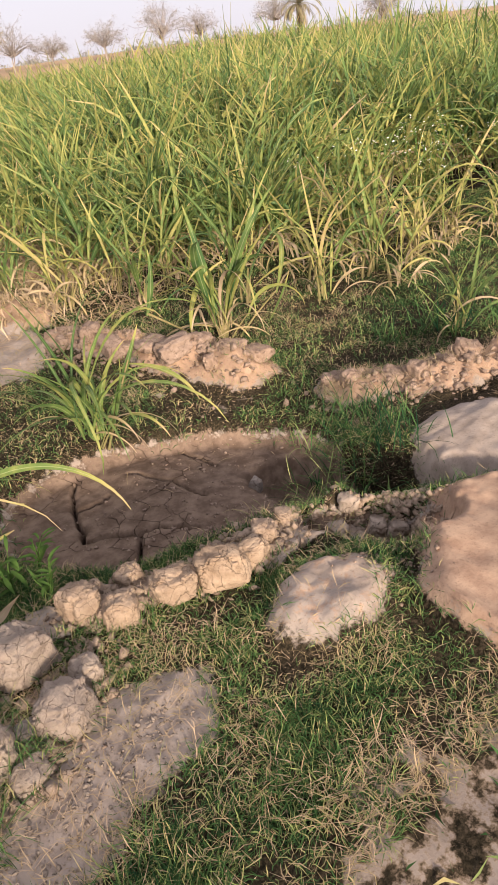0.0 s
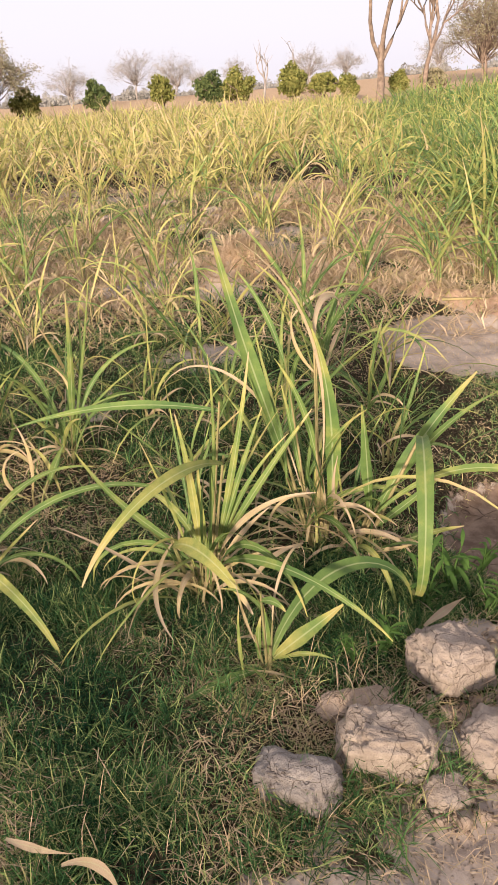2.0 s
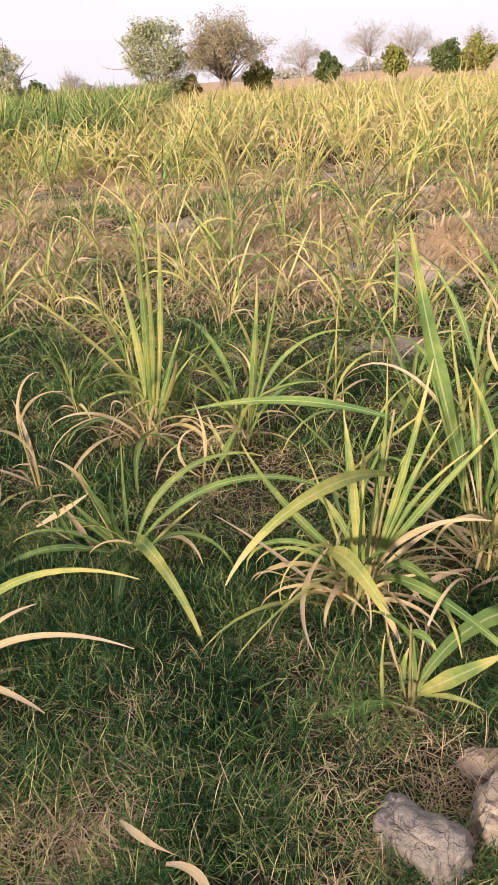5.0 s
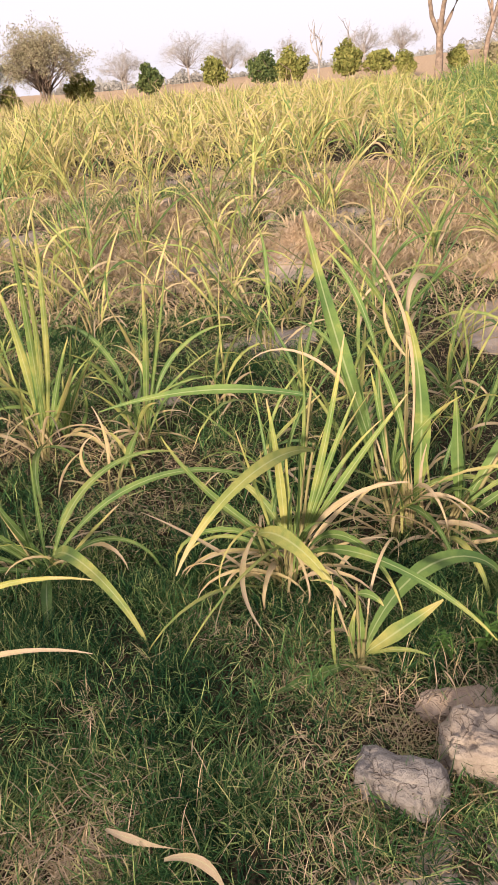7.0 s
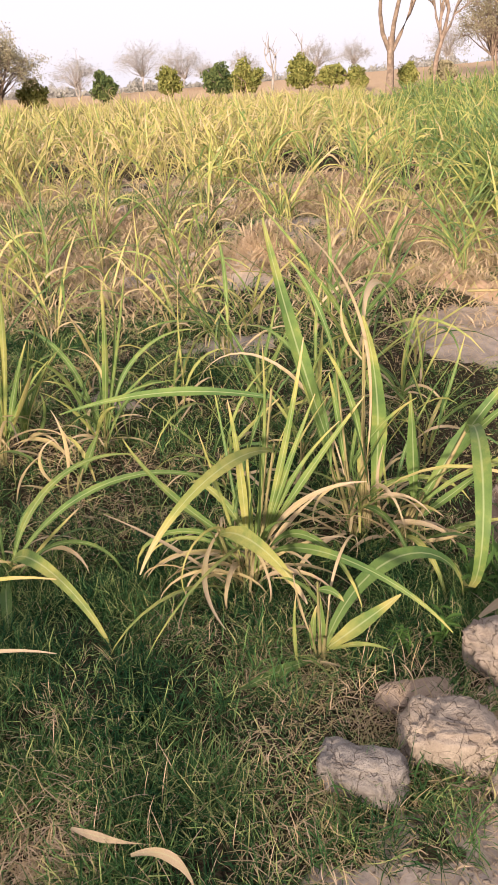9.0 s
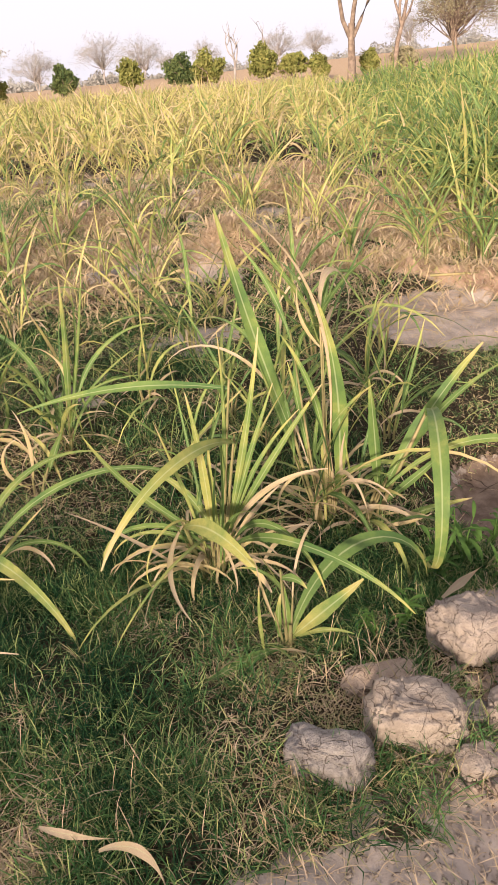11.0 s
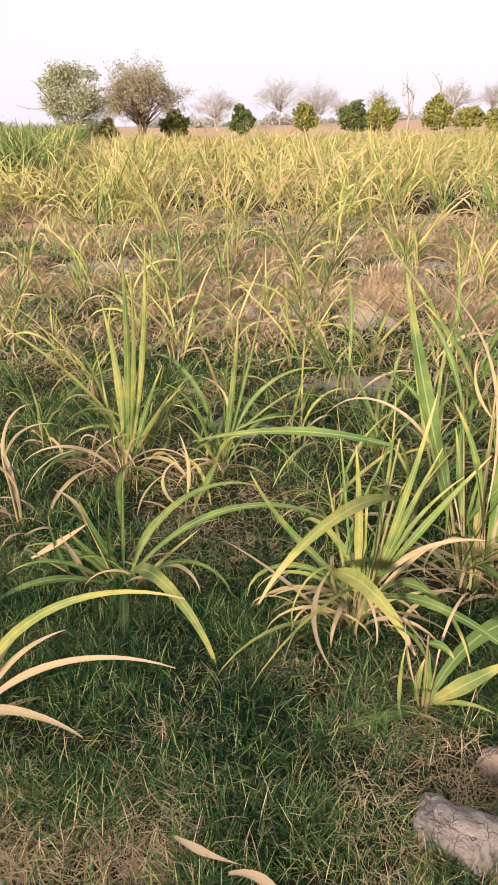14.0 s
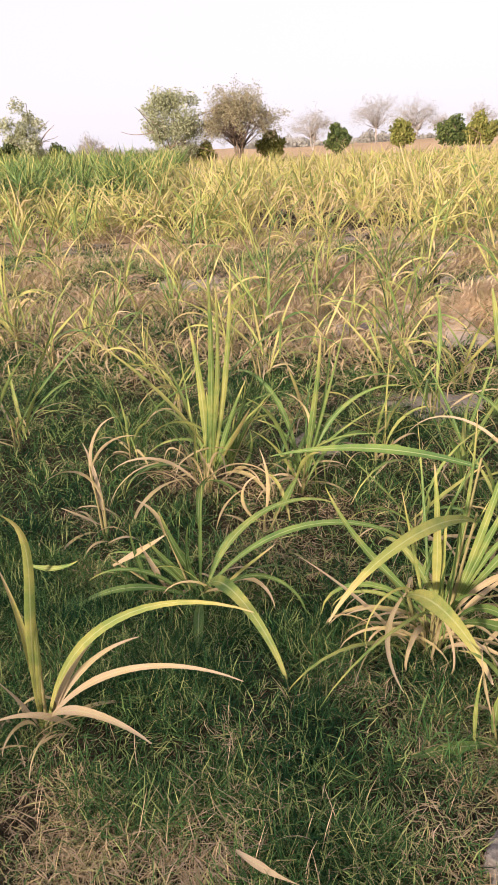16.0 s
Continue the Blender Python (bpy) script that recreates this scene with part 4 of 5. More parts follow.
for x, y in spots:
    plant_cane(int(rng.choice([0, 0, 2, 2, 1] if x < 1.2 else [0, 1, 1])), x, y, rng.uniform(0.55, 0.9) * (1 + 0.035 * (y - 4)))
# the near edge of the dense cane
edge = []
while len(edge) < 42:
    x = rng.uniform(2.3, 7.5)
    y = (5.6 - 0.28 * (x - 2.3)) + rng.uniform(-1.1, 1.2) * (0.6 if x < 4 else 1.0)
    if min([9.0] + [math.hypot(x - a, y - b) for a, b in edge]) < 0.34 or math.hypot(x - 6.6, y - 4.6) < 0.7:
        continue
    edge.append((x, y))
for x, y in edge:
    plant_cane(int(rng.choice([0, 1, 1, 2, 2])), x, y, rng.uniform(0.7, 1.1))
for ob in KINDS:  # the patterns themselves take a place at the field's edge too
    x, y = rng.uniform(3.0, 7.0), rng.uniform(5.6, 6.4)
    ob.location = (x, y, land_at(x, y))


def cane_field(name, label, spots, heights, leaves, dry, tone, segs):
    pieces = []
    zs = ground_at(spots[:, 0], spots[:, 1])
    for (x, y), z, h, tn in zip(spots, zs, heights, tone):
        start, az, el, length, droop, bend, width, t = wild_cane(rng, h, leaves, dry, tn)
        far = math.hypot(x, y)
        pieces.append(ribbons(start + (x, y, z), az, el, length, droop, bend, width * (1.0 + far / 42), t, segs=segs, fold=False, roll=np.where(el > 0.9, rng.uniform(-1.4, 1.4, len(el)), 0.0)))
    tagged(new(name, joined(name, pieces, M_CANE)), label, "sugarcane field", kind="stuff")


def scattered(n, xr, yr, keep, gap_seed):
    x, y = rng.uniform(*xr, n), yr[0] + (yr[1] - yr[0]) * rng.random(n) ** 1.25
    ok = keep(x, y)
    return np.column_stack([x[ok], y[ok]])


def in_middle(x, y):
    wedge = (x > -0.68 * y - 3) & (x < 0.30 * y + 0.5) & (x - 0.12 * y < 2.2)
    edge = y > 12.4 + 9.0 * (fbm(x * 0.45, y * 0.2, 61) - 0.5)
    return wedge & edge & (hashed(np.floor(x * 1.1), np.floor(y * 1.1), 5) > 0.08) & ~((x < -0.36 * y - 2.2) & (y > 18))


s1 = scattered(5900, (-32, 16), (9.5, 50), in_middle, 1)
depth = np.clip((s1[:, 1] - 12) / 8, 0, 1)
cane_field("sugarcane_field", "yellowing sugarcane standing in dense rows", s1, (0.85 + 0.30 * depth) * rng.uniform(0.65, 1.18, len(s1)) * (1 - 0.28 * np.clip((np.hypot(s1[:, 0], s1[:, 1]) - 26) / 22, 0, 1)), 16, 0.42,
           0.52 + 0.22 * (fbm(s1[:, 0] * 0.25, s1[:, 1] * 0.25, 71) - 0.5) - 0.10 * step_up(s1[:, 0], 2, 8), 4)


def in_left(x, y):
    return (x < -0.34 * y - 2.2) & (x > -0.95 * y) & (y > 18)


s2 = scattered(4000, (-44, -8), (19, 48), in_left, 2)
cane_field("green_cane_field", "dark green sugarcane at the field's far corner", s2, rng.uniform(1.15, 1.45, len(s2)), 13, 0.08, rng.normal(0.14, 0.06, len(s2)), 4)


def in_right(x, y):
    front = y > 5.9 - 0.30 * (x - 2.3) + 1.0 * (fbm(x, y, 81) - 0.5)
    weeds = np.hypot((x - 7.2) / 2.2, (y - 5.4) / 1.0) > 1
    return (x - 0.12 * y > 1.9) & front & (x < 1.9 * y) & weeds & ~((x < 3.2) & (y < 8.0) & (x - 0.12 * y < 2.3))


s3 = scattered(5200, (2.2, 34), (3.6, 42), in_right, 3)
extra = scattered(1500, (2.2, 13), (4.4, 13), in_right, 4)
s3 = np.concatenate([s3, extra])
depth = np.clip((s3[:, 1] - (5.9 - 0.30 * (s3[:, 0] - 2.3))) / 4.5, 0, 1)
cane_field("tall_cane_field", "tall dense green sugarcane with some dry leaves", s3, (0.95 + 0.60 * depth * np.clip((s3[:, 0] - 0.12 * s3[:, 1] - 1.9) / 3.5, 0.1, 1)) * rng.uniform(0.7, 1.12, len(s3)) * (1 + 0.28 * np.clip((np.hypot(s3[:, 0], s3[:, 1]) - 14) / 12, 0, 1) * np.clip((s3[:, 0] / s3[:, 1] - 0.5) / 0.4, -0.8, 1)), 17, 0.48,
           0.22 + 0.30 * (fbm(s3[:, 0] * 0.5, s3[:, 1] * 0.5, 72) - 0.5), 5)


# ---- short grass, straw ----
def grass_patch(name, label, xr, yr, per_m2, length, width, segs, dry_share, seed, wedge=True):
    r = np.random.default_rng(seed)
    n = int((xr[1] - xr[0]) * (yr[1] - yr[0]) * per_m2)
    x, y = r.uniform(*xr, n), r.uniform(*yr, n)
    if wedge:
        seen = (x > -1.35 - 0.75 * y) & (x < 1.9 + 1.5 * y)
        x, y = x[seen], y[seen]
    k = masks(x, y)
    clump = fbm(x * 6, y * 6, seed + 1, 3)
    ok = r.random(len(x)) < k["grassy"] * np.clip(0.38 + 2.6 * (clump - 0.34), 0.2, 1)
    x, y, clump = x[ok], y[ok], clump[ok]
    n = len(x)
    thatch = fbm(x * 2.2, y * 2.2, 91, 3)
    for px, py, pr in ((-0.75, 0.95, 0.28), (-0.42, 1.06, 0.12), (0.02, 1.07, 0.16), (0.32, 1.33, 0.12), (1.34, 1.10, 0.10), (1.38, 0.99, 0.10), (1.26, 0.95, 0.09), (1.09, 0.98, 0.09), (1.03, 0.90, 0.07), (1.0, 0.80, 0.07), (0.93, 0.72, 0.07), (0.76, 0.88, 0.07), (0.60, 0.86, 0.08), (1.42, 0.64, 0.09)):
        thatch = thatch + 0.36 * np.exp(-((x - px) ** 2 + (y - py) ** 2) / pr ** 2)
    dead = r.random(n) < np.clip(dry_share + 2.8 * (thatch - 0.60), 0.03, 0.95)
    el = np.where(dead, r.uniform(-0.05, 0.7, n), r.uniform(0.15, 1.35, n))
    lit = r.random(n) < 0.30  # pale tones stand for blades catching skylight, dark tones for shaded ones
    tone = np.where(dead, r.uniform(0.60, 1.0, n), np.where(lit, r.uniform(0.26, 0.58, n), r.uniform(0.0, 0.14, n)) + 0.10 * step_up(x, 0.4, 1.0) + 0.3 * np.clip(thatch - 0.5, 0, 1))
    lens = length * np.where(dead, 0.62, 1.0) * r.uniform(0.4, 1.4, n) * (0.65 + 0.7 * clump) * (1.35 - 0.72 * step_up(x, 0.4, 1.0))
    pieces = ribbons(np.column_stack([x, y, ground_at(x, y) - 0.004]), r.uniform(0, 6.28, n), el, lens, r.uniform(-0.2, 1.7, n), r.normal(0, 0.9, n), width * r.uniform(0.6, 1.5, n), tone, segs=segs, fold=False, roll=r.uniform(-1.0, 1.0, n))
    v, f, uv, tn = pieces
    tagged(new(name, mesh_from(name, v, f, M_GRASS, uv, tone=tn)), label, "grass", kind="stuff")


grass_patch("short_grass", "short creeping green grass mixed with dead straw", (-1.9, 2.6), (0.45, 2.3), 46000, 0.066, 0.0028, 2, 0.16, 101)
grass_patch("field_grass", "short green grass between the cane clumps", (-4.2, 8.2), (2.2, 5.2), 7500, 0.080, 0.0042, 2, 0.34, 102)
grass_patch("far_grass", "thin dry grass between the cane clumps", (-8.5, 8.0), (5.2, 11.5), 1500, 0.12, 0.008, 2, 0.35, 103)
grass_patch("path_side_grass", "short grass on the open ground behind the path", (-7.0, 7.0), (-5.0, 0.45), 650, 0.09, 0.008, 2, 0.30, 104, wedge=False)
grass_patch("side_grass", "short grass at the field's open side", (-7.0, -1.9), (0.45, 2.6), 800, 0.09, 0.007, 2, 0.30, 105, wedge=False)


def straw_litter(name, label, xr, yr, per_m2, length, width, seed):
    r = np.random.default_rng(seed)
    n = int((xr[1] - xr[0]) * (yr[1] - yr[0]) * per_m2)
    x, y = r.uniform(*xr, n), r.uniform(*yr, n)
    k = masks(x, y)
    heap = fbm(x * 4, y * 4, seed, 3)
    want = np.clip(np.maximum(k["straw"] * 0.9, k["grassy"] * 0.34 * step_up(heap, 0.55, 0.62)) + (0.20 * k["bare"] + 0.25 * k["right"]) * (1 - k["mound"]) + 0.03, 0, 1) * (1 - k["slab"]) * (1 - 0.93 * k["pit"])
    ok = r.random(n) < want
    x, y = x[ok], y[ok]
    n = len(x)
    z = ground_at(x, y) + r.uniform(0.002, 0.03, n)
    v, f, uv, tn = ribbons(np.column_stack([x, y, z]), r.uniform(0, 6.28, n), r.uniform(-0.1, 0.95, n), length * r.uniform(0.4, 1.5, n), r.uniform(0.2, 1.3, n), r.normal(0, 1.0, n),
                           width * r.uniform(0.6, 1.5, n), r.uniform(0.70, 1.0, n), segs=2, fold=False)
    tagged(new(name, mesh_from(name, v, f, M_GRASS, uv, tone=tn)), label, "straw", kind="stuff")


straw_litter("straw_litter", "dead curled straw lying on the soil and grass", (-1.9, 4.2), (0.45, 4.6), 8200, 0.060, 0.0022, 111)
straw_litter("field_straw", "brown dead grass covering the bare strips", (-6.5, 3.5), (4.6, 12.0), 2300, 0.15, 0.012, 112)


r = np.random.default_rng(115)
n = 2600
a, q = r.uniform(0, 6.28, n), np.sqrt(r.random(n)) * 0.52
x, y = 0.27 + q * np.cos(a) * 1.15, 6.62 + q * np.sin(a) * 0.8
v, f, uv, tn = ribbons(np.column_stack([x, y, ground_at(x, y) + r.uniform(0, 0.07, n)]), r.uniform(0, 6.28, n), r.uniform(-0.05, 0.4, n), r.uniform(0.08, 0.20, n), r.uniform(0.3, 1.5, n), r.normal(0, 0.8, n), 0.007, r.uniform(0.9, 1.0, n), segs=2, fold=False)
tagged(new("straw_heap", mesh_from("straw_heap", v, f, M_GRASS, uv, tone=tn)), "pale heap of dead grass on a low mound in the field", "straw heap", kind="stuff")


# ---- clods ----
def clod(x, y, sx, sy, sz, turn, seed, material, label, name="earth_clod", sink=0.3, rough=1.0, detail=4):
    bm = bmesh.new()
    bmesh.ops.create_icosphere(bm, subdivisions=detail, radius=1)
    off = Vector((seed * 3.7, seed * 1.3, seed * 5.1))
    for v in bm.verts:
        p = v.co.copy()
        q = Vector([math.copysign(abs(c) ** 0.62, c) for c in p])
        crumbly = min(1.0, max(0.0, noise.noise(p * 1.6 - off) * 3.0 + 0.45))  # broken faces beside smooth ones
        d = noise.noise(p * 1.1 + off) * 0.26 + noise.noise(p * 2.6 + off) * 0.13 * rough
        d += (noise.noise(p * 6 + off) * 0.09 + noise.noise(p * 12 + off) * 0.10 + noise.noise(p * 25 + off) * 0.085) * rough * (0.32 + 0.68 * crumbly) - 0.05 * crumbly
        v.co = q * (1 + d)
        v.co.x, v.co.y, v.co.z = v.co.x * sx, v.co.y * sy, v.co.z * sz
    me = bpy.data.meshes.new(name)
    bm.to_mesh(me)
    bm.free()
    me.polygons.foreach_set("use_smooth", np.ones(len(me.polygons), bool))
    me.materials.append(material)
    ob = new(name, me)
    ob.matrix_world = pose(x, y, land_at(x, y) + sz * (1 - sink) - 0.01, random.uniform(-8, 8), random.uniform(-8, 8), turn)
    return tagged(ob, label, "clod", "clods along the bund")


clod(0.215, 1.20, 0.095, 0.060, 0.055, -28, 1, M_CLOD_GREY, "long grey clod of earth with a smooth top in the grass", detail=5)
clod(0.455, 1.285, 0.118, 0.085, 0.075, -14, 2, M_CLOD, "large blocky clod of pale cracked earth beside dead straw", detail=5)
clod(0.40, 1.43, 0.10, 0.05, 0.035, 10, 3, M_CLOD_WARM, "low brown clod half buried in straw", detail=5)
clod(0.685, 1.545, 0.105, 0.095, 0.085, 20, 4, M_CLOD, "large rounded pale clod beside green weeds", detail=5)
clod(0.715, 1.275, 0.085, 0.075, 0.065, 45, 5, M_CLOD, "rounded pale clod with flaking surface", detail=5)
clod(0.825, 1.375, 0.048, 0.045, 0.048, 0, 6, M_CLOD, "small rounded pale clod", detail=5)
clod(0.93, 1.63, 0.066, 0.06, 0.06, 12, 7, M_CLOD_WARM, "ochre clod on the edge of the muddy basin", detail=5)
clod(1.02, 1.51, 0.060, 0.055, 0.058, 60, 8, M_CLOD_WARM, "cracked ochre clod on the edge of the muddy basin", detail=5)
clod(1.13, 1.66, 0.045, 0.04, 0.04, 30, 9, M_CLOD_WARM, "small ochre clod on the bund", detail=5)
clod(1.20, 1.47, 0.075, 0.06, 0.055, -20, 10, M_CLOD_WARM, "broken ochre clod on the bund", detail=5)
clod(1.36, 1.42, 0.085, 0.065, 0.065, -30, 11, M_CLOD_WARM, "pale ochre clod with a flat top on the bund", detail=5)
clod(1.50, 1.44, 0.06, 0.05, 0.045, 10, 12, M_CLOD_WARM, "crumbling ochre clod on the bund", detail=5)
clod(1.62, 1.52, 0.055, 0.045, 0.04, 50, 13, M_CLOD_WARM, "crumbling ochre clod above the basin", detail=5)
clod(1.74, 1.55, 0.04, 0.035, 0.035, 70, 14, M_CLOD_WARM, "small ochre clod above the basin", detail=5)
clod(2.02, 2.10, 0.036, 0.026, 0.045, 20, 15, M_CLOD_GREY, "pale upright stone in the basin")
clod(0.56, 1.16, 0.05, 0.04, 0.03, 5, 16, M_CLOD, "small crumbled clod on the path")
clod(0.60, 1.30, 0.04, 0.035, 0.03, 5, 17, M_CLOD_GREY, "small grey clod between larger clods")
for i in range(12):
    t = i / 11
    clod(2.05 + 0.62 * t + random.uniform(-0.1, 0.1), 4.2 - 1.35 * t + random.uniform(-0.1, 0.1), random.uniform(0.04, 0.13), random.uniform(0.04, 0.09), random.uniform(0.03, 0.07), random.uniform(0, 180), 30 + i,
         M_CLOD_RED, "reddish-brown clod heaped on the ridge below the cane", sink=0.7, rough=1.5)
for i in range(12):
    t = i / 11
    clod(2.85 + 0.7 * t + random.uniform(-0.1, 0.1), 2.35 - 0.75 * t + random.uniform(-0.12, 0.12), random.uniform(0.04, 0.09), random.uniform(0.04, 0.07), random.uniform(0.03, 0.06), random.uniform(0, 180), 50 + i,
         M_CLOD_RED, "reddish-brown clod on the straw-covered ridge", sink=0.8, rough=1.5)
for i in range(14):
    clod(random.uniform(-2.0, 2.2), random.uniform(7.2, 11.5), random.uniform(0.06, 0.14), random.uniform(0.06, 0.12), random.uniform(0.04, 0.08), random.uniform(0, 180), 70 + i,
         M_CLOD, "dry clod on a straw-covered heap in the field", sink=0.8, rough=1.5)
for x, y in ((-0.85, 6.5), (-0.72, 6.6), (-0.95, 6.42), (-0.62, 6.46)):
    clod(x, y, 0.14, 0.12, 0.06, random.uniform(0, 180), x * 7, M_CLOD_GREY, "bluish grey lump of crusted soil between cane clumps", sink=0.7)
for x, y in ((1.98, 1.40), (2.05, 1.36), (1.92, 1.45), (2.02, 1.48), (1.88, 1.38), (2.1, 1.3)):
    clod(x, y, 0.045, 0.04, 0.035, random.uniform(0, 180), x * 9, M_CLOD, "small damp crumbly clod by the gully")


def crumbs(name, label, lines, n, seed, size, material):
    """Loose small lumps scattered along lines, as one object."""
    r = np.random.default_rng(seed)
    bm = bmesh.new()
    bmesh.ops.create_icosphere(bm, subdivisions=1, radius=1)
    base = np.array([v.co[:] for v in bm.verts])
    tri = np.array([[v.index for v in f.verts] for f in bm.faces])
    bm.free()
    row = np.array(lines)[r.integers(len(lines), size=n)]
    t = r.random(n)
    x = row[:, 0] + (row[:, 2] - row[:, 0]) * t + r.normal(0, 1, n) * row[:, 4]
    y = row[:, 1] + (row[:, 3] - row[:, 1]) * t + r.normal(0, 1, n) * row[:, 4]
    s = size * (0.3 + 1.3 * r.random(n) ** 2)[:, None] * r.uniform(0.6, 1.4, (n, 3)) * (1, 1, 0.75)
    v = base[None] * (1 + 0.34 * r.normal(size=(n, len(base), 1))) * s[:, None] + np.column_stack([x, y, ground_at(x, y) + s[:, 2] * 0.3])[:, None]
    f = tri[None] + (np.arange(n) * len(base))[:, None, None]
    tagged(new(name, mesh_from(name, v.reshape(-1, 3), f.reshape(-1, 3), material, smooth=False)), label, "soil crumbs", kind="stuff")


crumbs("soil_crumbs", "loose crumbs of dry ochre soil along the bund", ((0.9, 1.62, 1.35, 1.5, 0.06), (1.3, 1.5, 1.85, 1.52, 0.06), (0.5, 1.16, 0.85, 1.42, 0.06), (2.0, 1.4, 2.2, 1.3, 0.07)), 3000, 5, 0.013, M_CLOD_WARM)
crumbs("path_grit", "fine grit and soil crumbs on the bare path", ((0.1, 0.8, 0.55, 0.94, 0.09), (0.55, 0.94, 0.95, 1.12, 0.08)), 1400, 7, 0.0045, M_CLOD)
crumbs("ridge_crumbs", "loose crumbs of dry soil on the ridges", ((2.05, 4.2, 2.65, 2.9, 0.12), (2.85, 2.35, 3.5, 1.6, 0.14)), 1500, 6, 0.017, M_CLOD_RED)
crumbs("basin_crumbs", "small crumbs of mud strewn over the basin and its banks", ((1.1, 2.1, 2.2, 2.5, 0.22), (1.3, 1.8, 2.1, 1.9, 0.10), (1.78, 1.06, 1.95, 1.2, 0.07)), 1100, 8, 0.006, M_CLOD_RED)


def fallen_leaf(x, y, az, length, width, droop, bend, seed):
    """A dry blade lying on the grass, curled along its length."""
    v, f, uv, tn = ribbons((0, 0, 0.055), radians(az), 0.25, length, droop, bend, width, 0.95, segs=14, twist=2.2)
    ob = new("fallen_leaf", mesh_from("fallen_leaf", v, f, M_CANE, uv, tone=tn))
    ob.location = (x, y, land_at(x, y) + 0.01)
    tagged(ob, "curled dry tan cane leaf lying on the grass", "dry leaf", "fallen leaves")


fallen_leaf(-0.43, 1.075, -30, 0.19, 0.020, 0.3, 0.4, 1)
fallen_leaf(-0.29, 1.0, 10, 0.24, 0.024, 0.7, -1.9, 2)
fallen_leaf(0.64, 1.68, 30, 0.20, 0.028, 0.5, 0.2, 3)
fallen_leaf(0.35, 1.30, 60, 0.22, 0.016, 0.6, 0.8, 5)
v, f = tubes([([(0, 0, 0.02), (0.25, -0.06, 0.03), (0.5, -0.10, 0.02)], (0.012, 0.010, 0.007))], 6)
stick = new("stick", mesh_from("stick", v, f, M_STALK))
stick.location = (1.72, 5.34, land_at(1.9, 5.3) + 0.01)
tagged(stick, "pale dry stick lying at the edge of the mud flat", "stick")


# ---- weeds ----
def weed(x, y, height, leaves, seed, label="low broad-leaved green weed beside the clods"):
    r = np.random.default_rng(seed)
    ob = thing("weed", x, y, land_at(x, y), label, "weed", "green weeds")
    stems = []
    for i in range(max(3, leaves // 6)):
        a, lean = r.uniform(0, 6.28), r.uniform(0.1, 0.5)
        top = np.array([math.cos(a) * lean, math.sin(a) * lean, 1.0]) * height * r.uniform(0.6, 1.1)
        stems.append(([(0, 0, -0.01), top * 0.5 + r.normal(0, 0.01, 3), top], (0.004, 0.003, 0.0015)))
        at = [top * t for t in np.linspace(0.25, 1, 6)]
        for p in at:
            aa = r.uniform(0, 6.28)
            v, f, uv, tn = ribbons(p, aa, r.uniform(0.0, 0.9), height * r.uniform(0.28, 0.5), r.uniform(0.5, 1.4), 0.2, height * r.uniform(0.07, 0.13), 0.1, segs=4)
            part("leaf", mesh_from("leaf", v, f, M_WEED, uv), ob)
    for st in stems:
        v, f = tubes([st], 5)
        part("stem", mesh_from("stem", v, f, M_WEED), ob)


for i, (x, y, h) in enumerate(((0.82, 1.98, 0.22), (0.95, 2.08, 0.18), (0.70, 1.90, 0.18), (0.52, 1.66, 0.14), (0.42, 1.62, 0.10), (0.90, 1.84, 0.16))):
    weed(x, y, h, 18, 200 + i)


def tall_grass_tuft(x, y, height, n, seed, tone, label):
    r = np.random.default_rng(seed)
    ob = thing("grass_tuft", x, y, land_at(x, y), label, "grass tuft", "grass tufts")
    v, f, uv, tn = ribbons(np.column_stack([r.normal(0, 0.09, (n, 2)), np.zeros(n) - 0.01]), r.uniform(0, 6.28, n), r.uniform(0.5, 1.4, n), height * r.uniform(0.5, 1.2, n),
                           r.uniform(0.2, 1.6, n), r.normal(0, 0.4, n), height * 0.022, np.clip(r.normal(tone, 0.12, n), 0, 1), segs=5, fold=False)
    part("foliage", mesh_from("foliage", v, f, M_GRASS, uv, tone=tn), ob)["kind"] = "stuff"


